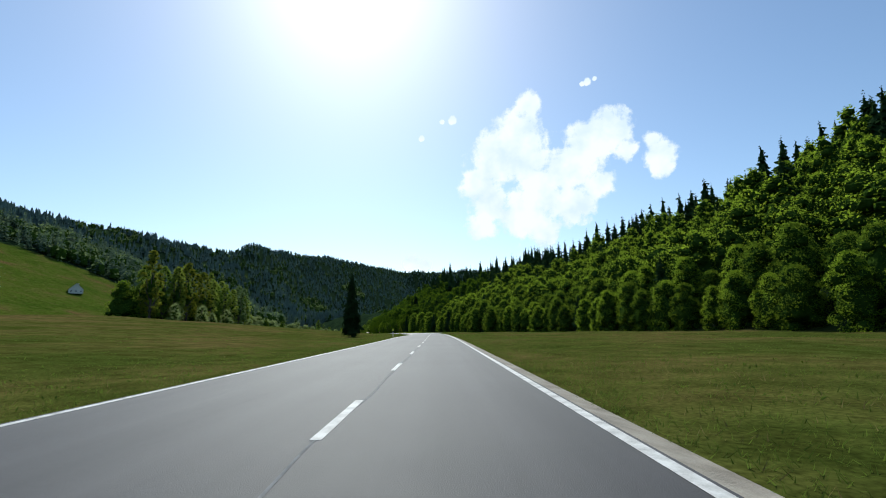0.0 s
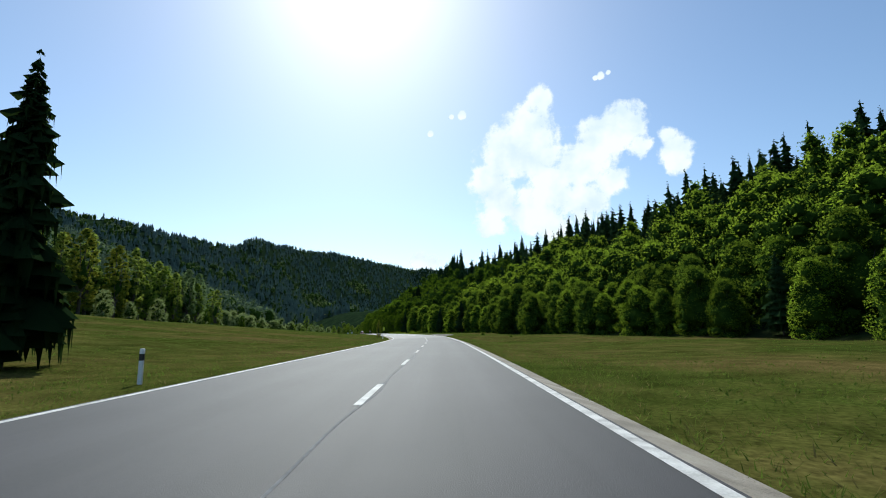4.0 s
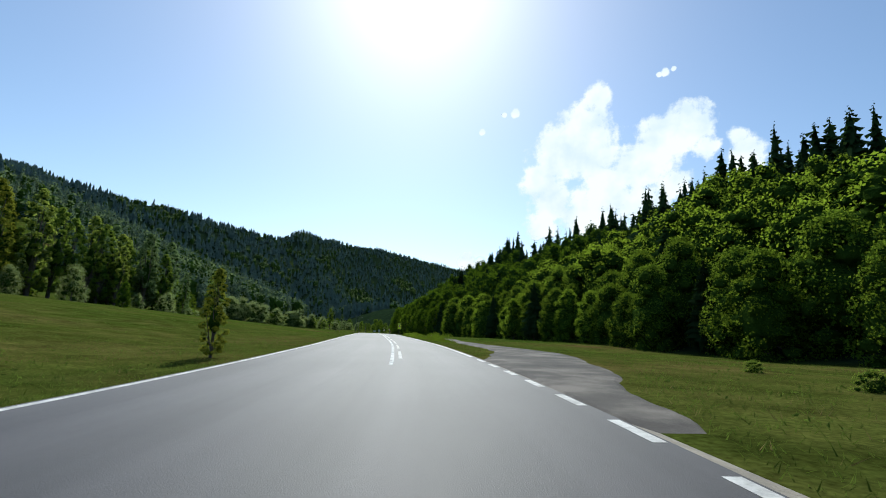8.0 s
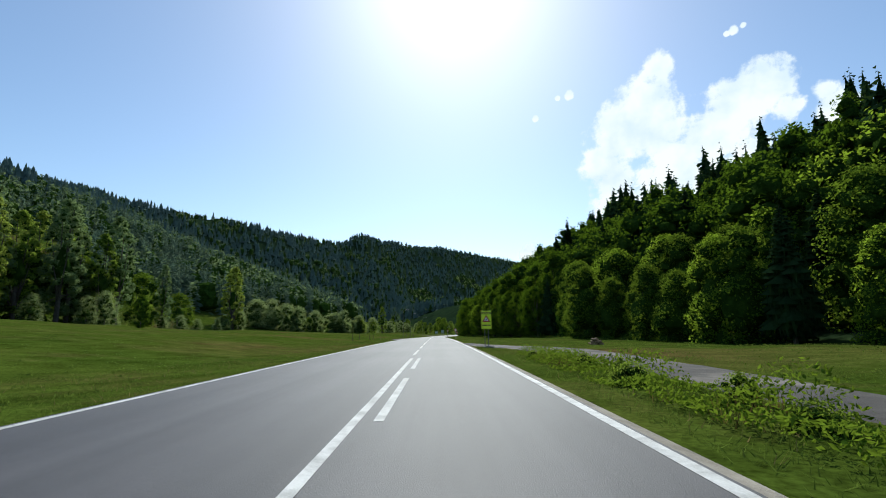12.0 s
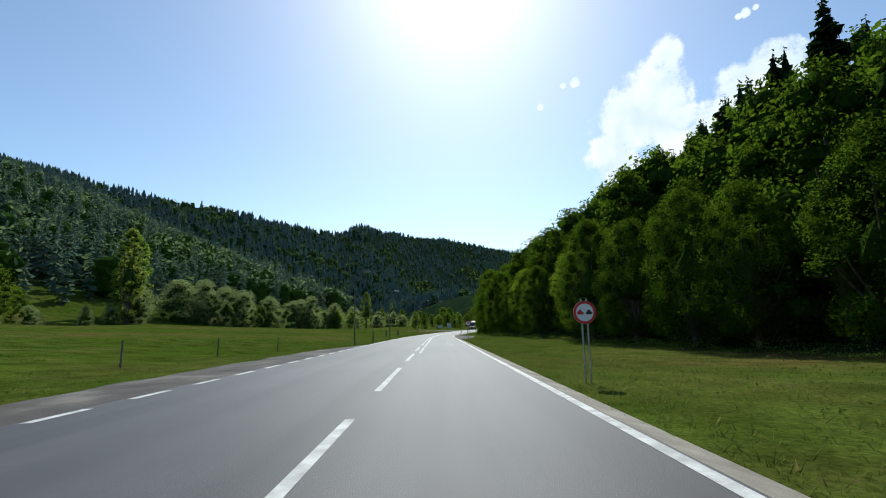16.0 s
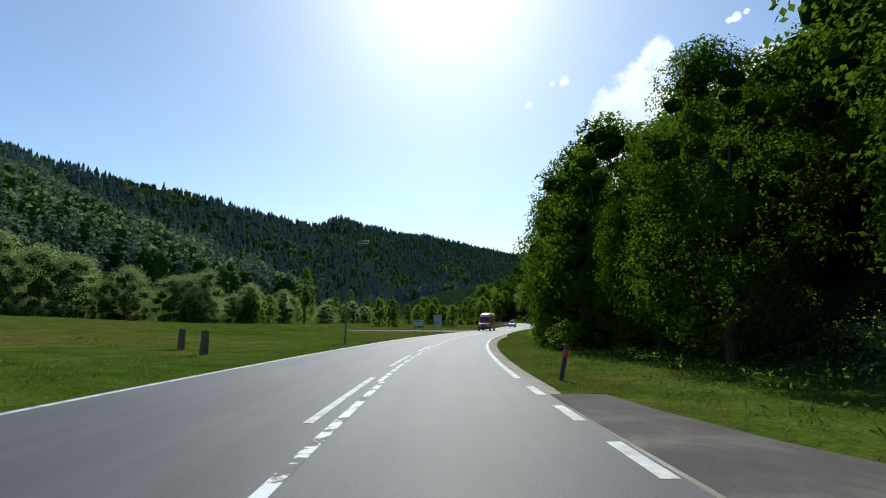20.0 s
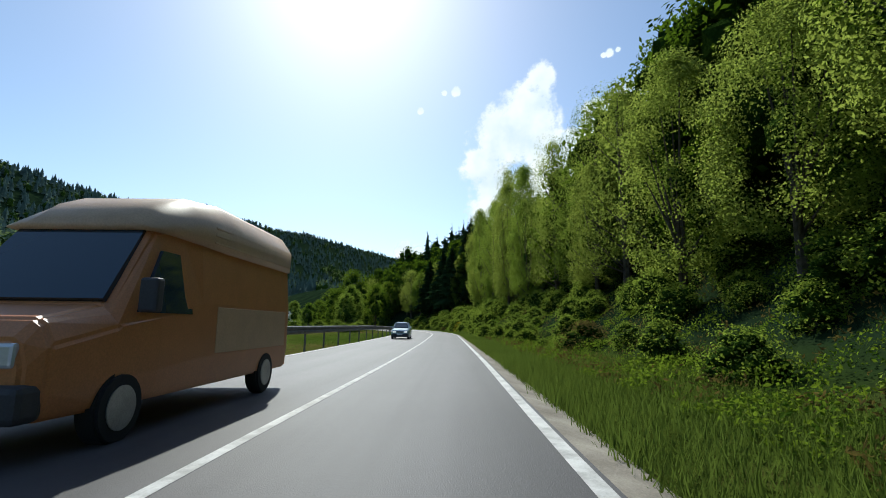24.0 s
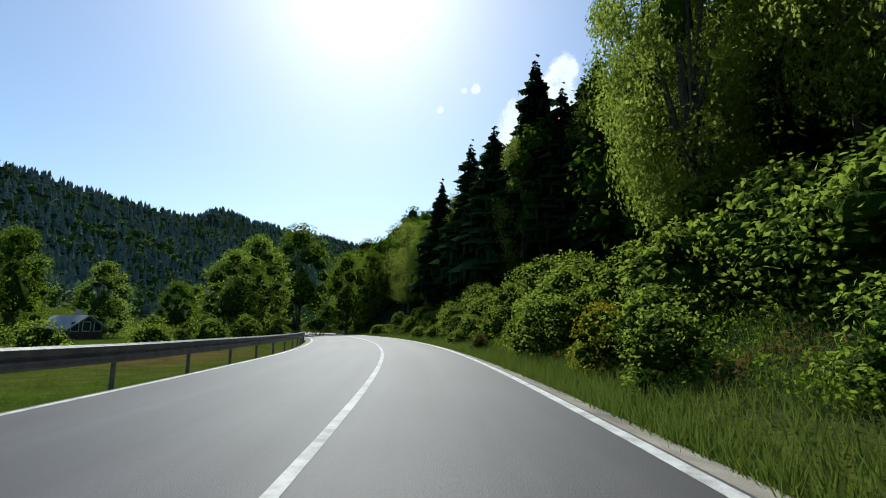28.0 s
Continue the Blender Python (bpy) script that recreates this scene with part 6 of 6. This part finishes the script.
cloud(-3.5, 8.3, 3.4, 2.4, [(0.0, 0.0, 1.3), (1.5, -0.4, 1.0)], "small white cloud low over the hills")


# ---------------------------------------------------------------- undergrowth and grass, uncounted
def growth(name, s, d, size, lift, mat, label, category, long=1.0, clump=0.0):
    p = at(s, d)
    p[:, 2] = np.maximum(ground_z(p[:, 0], p[:, 1]), -99) + lift
    if clump:
        h = np.array([noise.noise((a * 0.5, b * 0.5, 1.0)) for a, b in p[:, :2]])
        p[:, 2] += np.clip(h + 0.25, 0, 1) * clump * rng.random(len(p)) ** 0.5
    v, f = quads(p, size, rng, 0.0, long)
    return tagged(new(name, make_mesh(name, v, f, mat)), label, category, kind="stuff")


n = 240000
s = rng.uniform(484, 630, n)
d = 5.9 + (np.interp(s, TOE[:, 0], TOE[:, 1]) + 4.0) * rng.random(n) ** 1.2
tuft = np.array([noise.noise((a * 0.55, b * 0.55, 9.0)) + 0.6 * noise.noise((a * 1.7, b * 1.7, 5.0)) for a, b in zip(s, d)])
green, brown = tuft > 0.02, (tuft < -0.2) & (tuft > -0.33)
growth("undergrowth", s[green], d[green], 0.04, 0.01 + 0.02 * rng.random(green.sum()) + 0.45 * np.clip(tuft[green], 0, 1) * rng.random(green.sum()), M_LEAF_YOUNG, "tangled green undergrowth covering the bank", "undergrowth", 1.0, 0.9)
growth("dry_bracken", s[brown], d[brown], 0.04, 0.01 + 0.25 * rng.random(brown.sum()), M_RUST, "dry brown bracken and twigs on the bank", "undergrowth", 1.5, 0.4)
n = 45000
s = rng.uniform(300, 490, n)
growth("undergrowth", s, np.interp(s, TOE[:, 0], TOE[:, 1]) + rng.uniform(-1.2, 7, n), 0.05, 0.03 + 0.06 * rng.random(n), M_SHRUB, "low green undergrowth beneath the trees", "undergrowth", 1.0, 0.8)


def blades(name, s, d, tall, mat, label):
    """Tufts of three upright blades."""
    p = at(s, d)
    p[:, 2] = ground_z(p[:, 0], p[:, 1]) - 0.03
    n = len(p)
    vs, fs = [], []
    for k in range(3):
        a = rng.random(n) * 6.283
        w = 0.006 + 0.009 * rng.random(n)
        h = tall * (0.5 + rng.random(n))
        side = np.stack([np.cos(a), np.sin(a), 0 * a], 1)
        off = rng.normal(size=(n, 3)) * (0.09, 0.09, 0)
        tip = rng.normal(size=(n, 3)) * (0.1, 0.1, 0)
        tip[:, 2] = h
        base = p + off
        vs.append(np.stack([base - side * w[:, None], base + side * w[:, None], base + tip], 1).reshape(-1, 3))
    v = np.vstack(vs)
    return tagged(new(name, make_mesh(name, v, np.arange(len(v)).reshape(-1, 3), mat)), label, "grass", kind="stuff")


n = 130000
s = rng.uniform(0, 600, n)
right = rng.random(n) < 0.55
d = np.where(right, RIGHT_EDGE + 0.75 + 9 * rng.random(n) ** 1.6, LEFT_EDGE - 0.8 - 9 * rng.random(n) ** 1.6)
paved = np.zeros(n, bool)
for o in PAVED:
    paved |= (s > o[0, 0]) & (s < o[-1, 0]) & (d > np.interp(s, o[:, 0], o[:, 1]) - 0.1) & (d < np.interp(s, o[:, 0], o[:, 2]) + 0.1)
blades("meadow_grass", s[~paved], d[~paved], 0.1, M_GRASS, "tufted green grass along the road verge")
n = 7000
s = rng.uniform(0, 480, n)
d = np.where(rng.random(n) < 0.5, RIGHT_EDGE + 0.9 + 5 * rng.random(n), LEFT_EDGE - 1 - 7 * rng.random(n))
paved = np.zeros(n, bool)
for o in PAVED:
    paved |= (s > o[0, 0]) & (s < o[-1, 0]) & (d > np.interp(s, o[:, 0], o[:, 1]) - 0.1) & (d < np.interp(s, o[:, 0], o[:, 2]) + 0.1)
blades("dry_grass", s[~paved], d[~paved], 0.13, M_STRAW, "straw-coloured dry grass stems by the road")

n = 60000
s = rng.uniform(470, 640, n)
blades("verge_grass", s, RIGHT_EDGE + 0.65 + 4.6 * rng.random(n) ** 1.5, 0.26, M_GRASS, "long green grass at the foot of the bank")
s = np.repeat(rng.uniform(204, 266, 70), 7)
blades("dry_stalks", s + rng.normal(size=len(s)) * 0.25, np.repeat(5.2 + 1.4 * rng.random(70), 7) + rng.normal(size=len(s)) * 0.2, 0.34, M_RUST, "rusty dry stalks on the grass strip beside the track")

n = 26000
s = rng.uniform(206, 264, n)
growth("strip_weeds", s, 4.9 + 1.9 * rng.random(n), 0.035, 0.02 + 0.06 * rng.random(n), M_LEAF_YOUNG, "tangled green weeds between the road and the track", "weeds", 1.3, 1.0)

# weeds standing in the left meadow
s = np.repeat(rng.uniform(300, 470, 70), 40)
d = np.repeat(-12 - 26 * rng.random(70), 40) + rng.normal(size=2800) * 0.35
growth("meadow_weeds", s + rng.normal(size=2800) * 0.35, d, 0.05, 0.04 + 0.04 * rng.random(2800), M_LEAF_DARK_SHADED, "dark tufts of weeds scattered over the meadow", "weeds", 1.2, 0.7)

# coarse tufts over the meadows on both sides
n = 24000
s = rng.uniform(-10, 560, n)
right = rng.random(n) < 0.5
toe = np.interp(s, TOE[:, 0], TOE[:, 1])
d = np.where(right, 6 + (np.maximum(toe, 8) - 6) * rng.random(n), -7 - 40 * rng.random(n) ** 1.4)
paved = np.zeros(n, bool)
for o in PAVED:
    paved |= (s > o[0, 0]) & (s < o[-1, 0]) & (d > np.interp(s, o[:, 0], o[:, 1]) - 0.3) & (d < np.interp(s, o[:, 0], o[:, 2]) + 0.3)
s, d = np.repeat(s[~paved], 4), np.repeat(d[~paved], 4)
growth("meadow_tufts", s + rng.normal(size=len(s)) * 0.12, d + rng.normal(size=len(s)) * 0.12, 0.036, 0.03 + 0.06 * rng.random(len(s)), M_GRASS, "coarse grass tufts over the meadow", "grass", 1.3)

# plant kinds that found no place are taken away
for kinds in (edge_kinds, airy_kinds, near_kinds, lush_kinds, bright_kinds, mid_kinds, spruce_kinds, poplar_kinds, shrub_kinds, broom_kinds, willow_kinds):
    for ob in kinds:
        if ob not in used:
            for child in list(ob.children):
                bpy.data.objects.remove(child)
            bpy.data.objects.remove(ob)
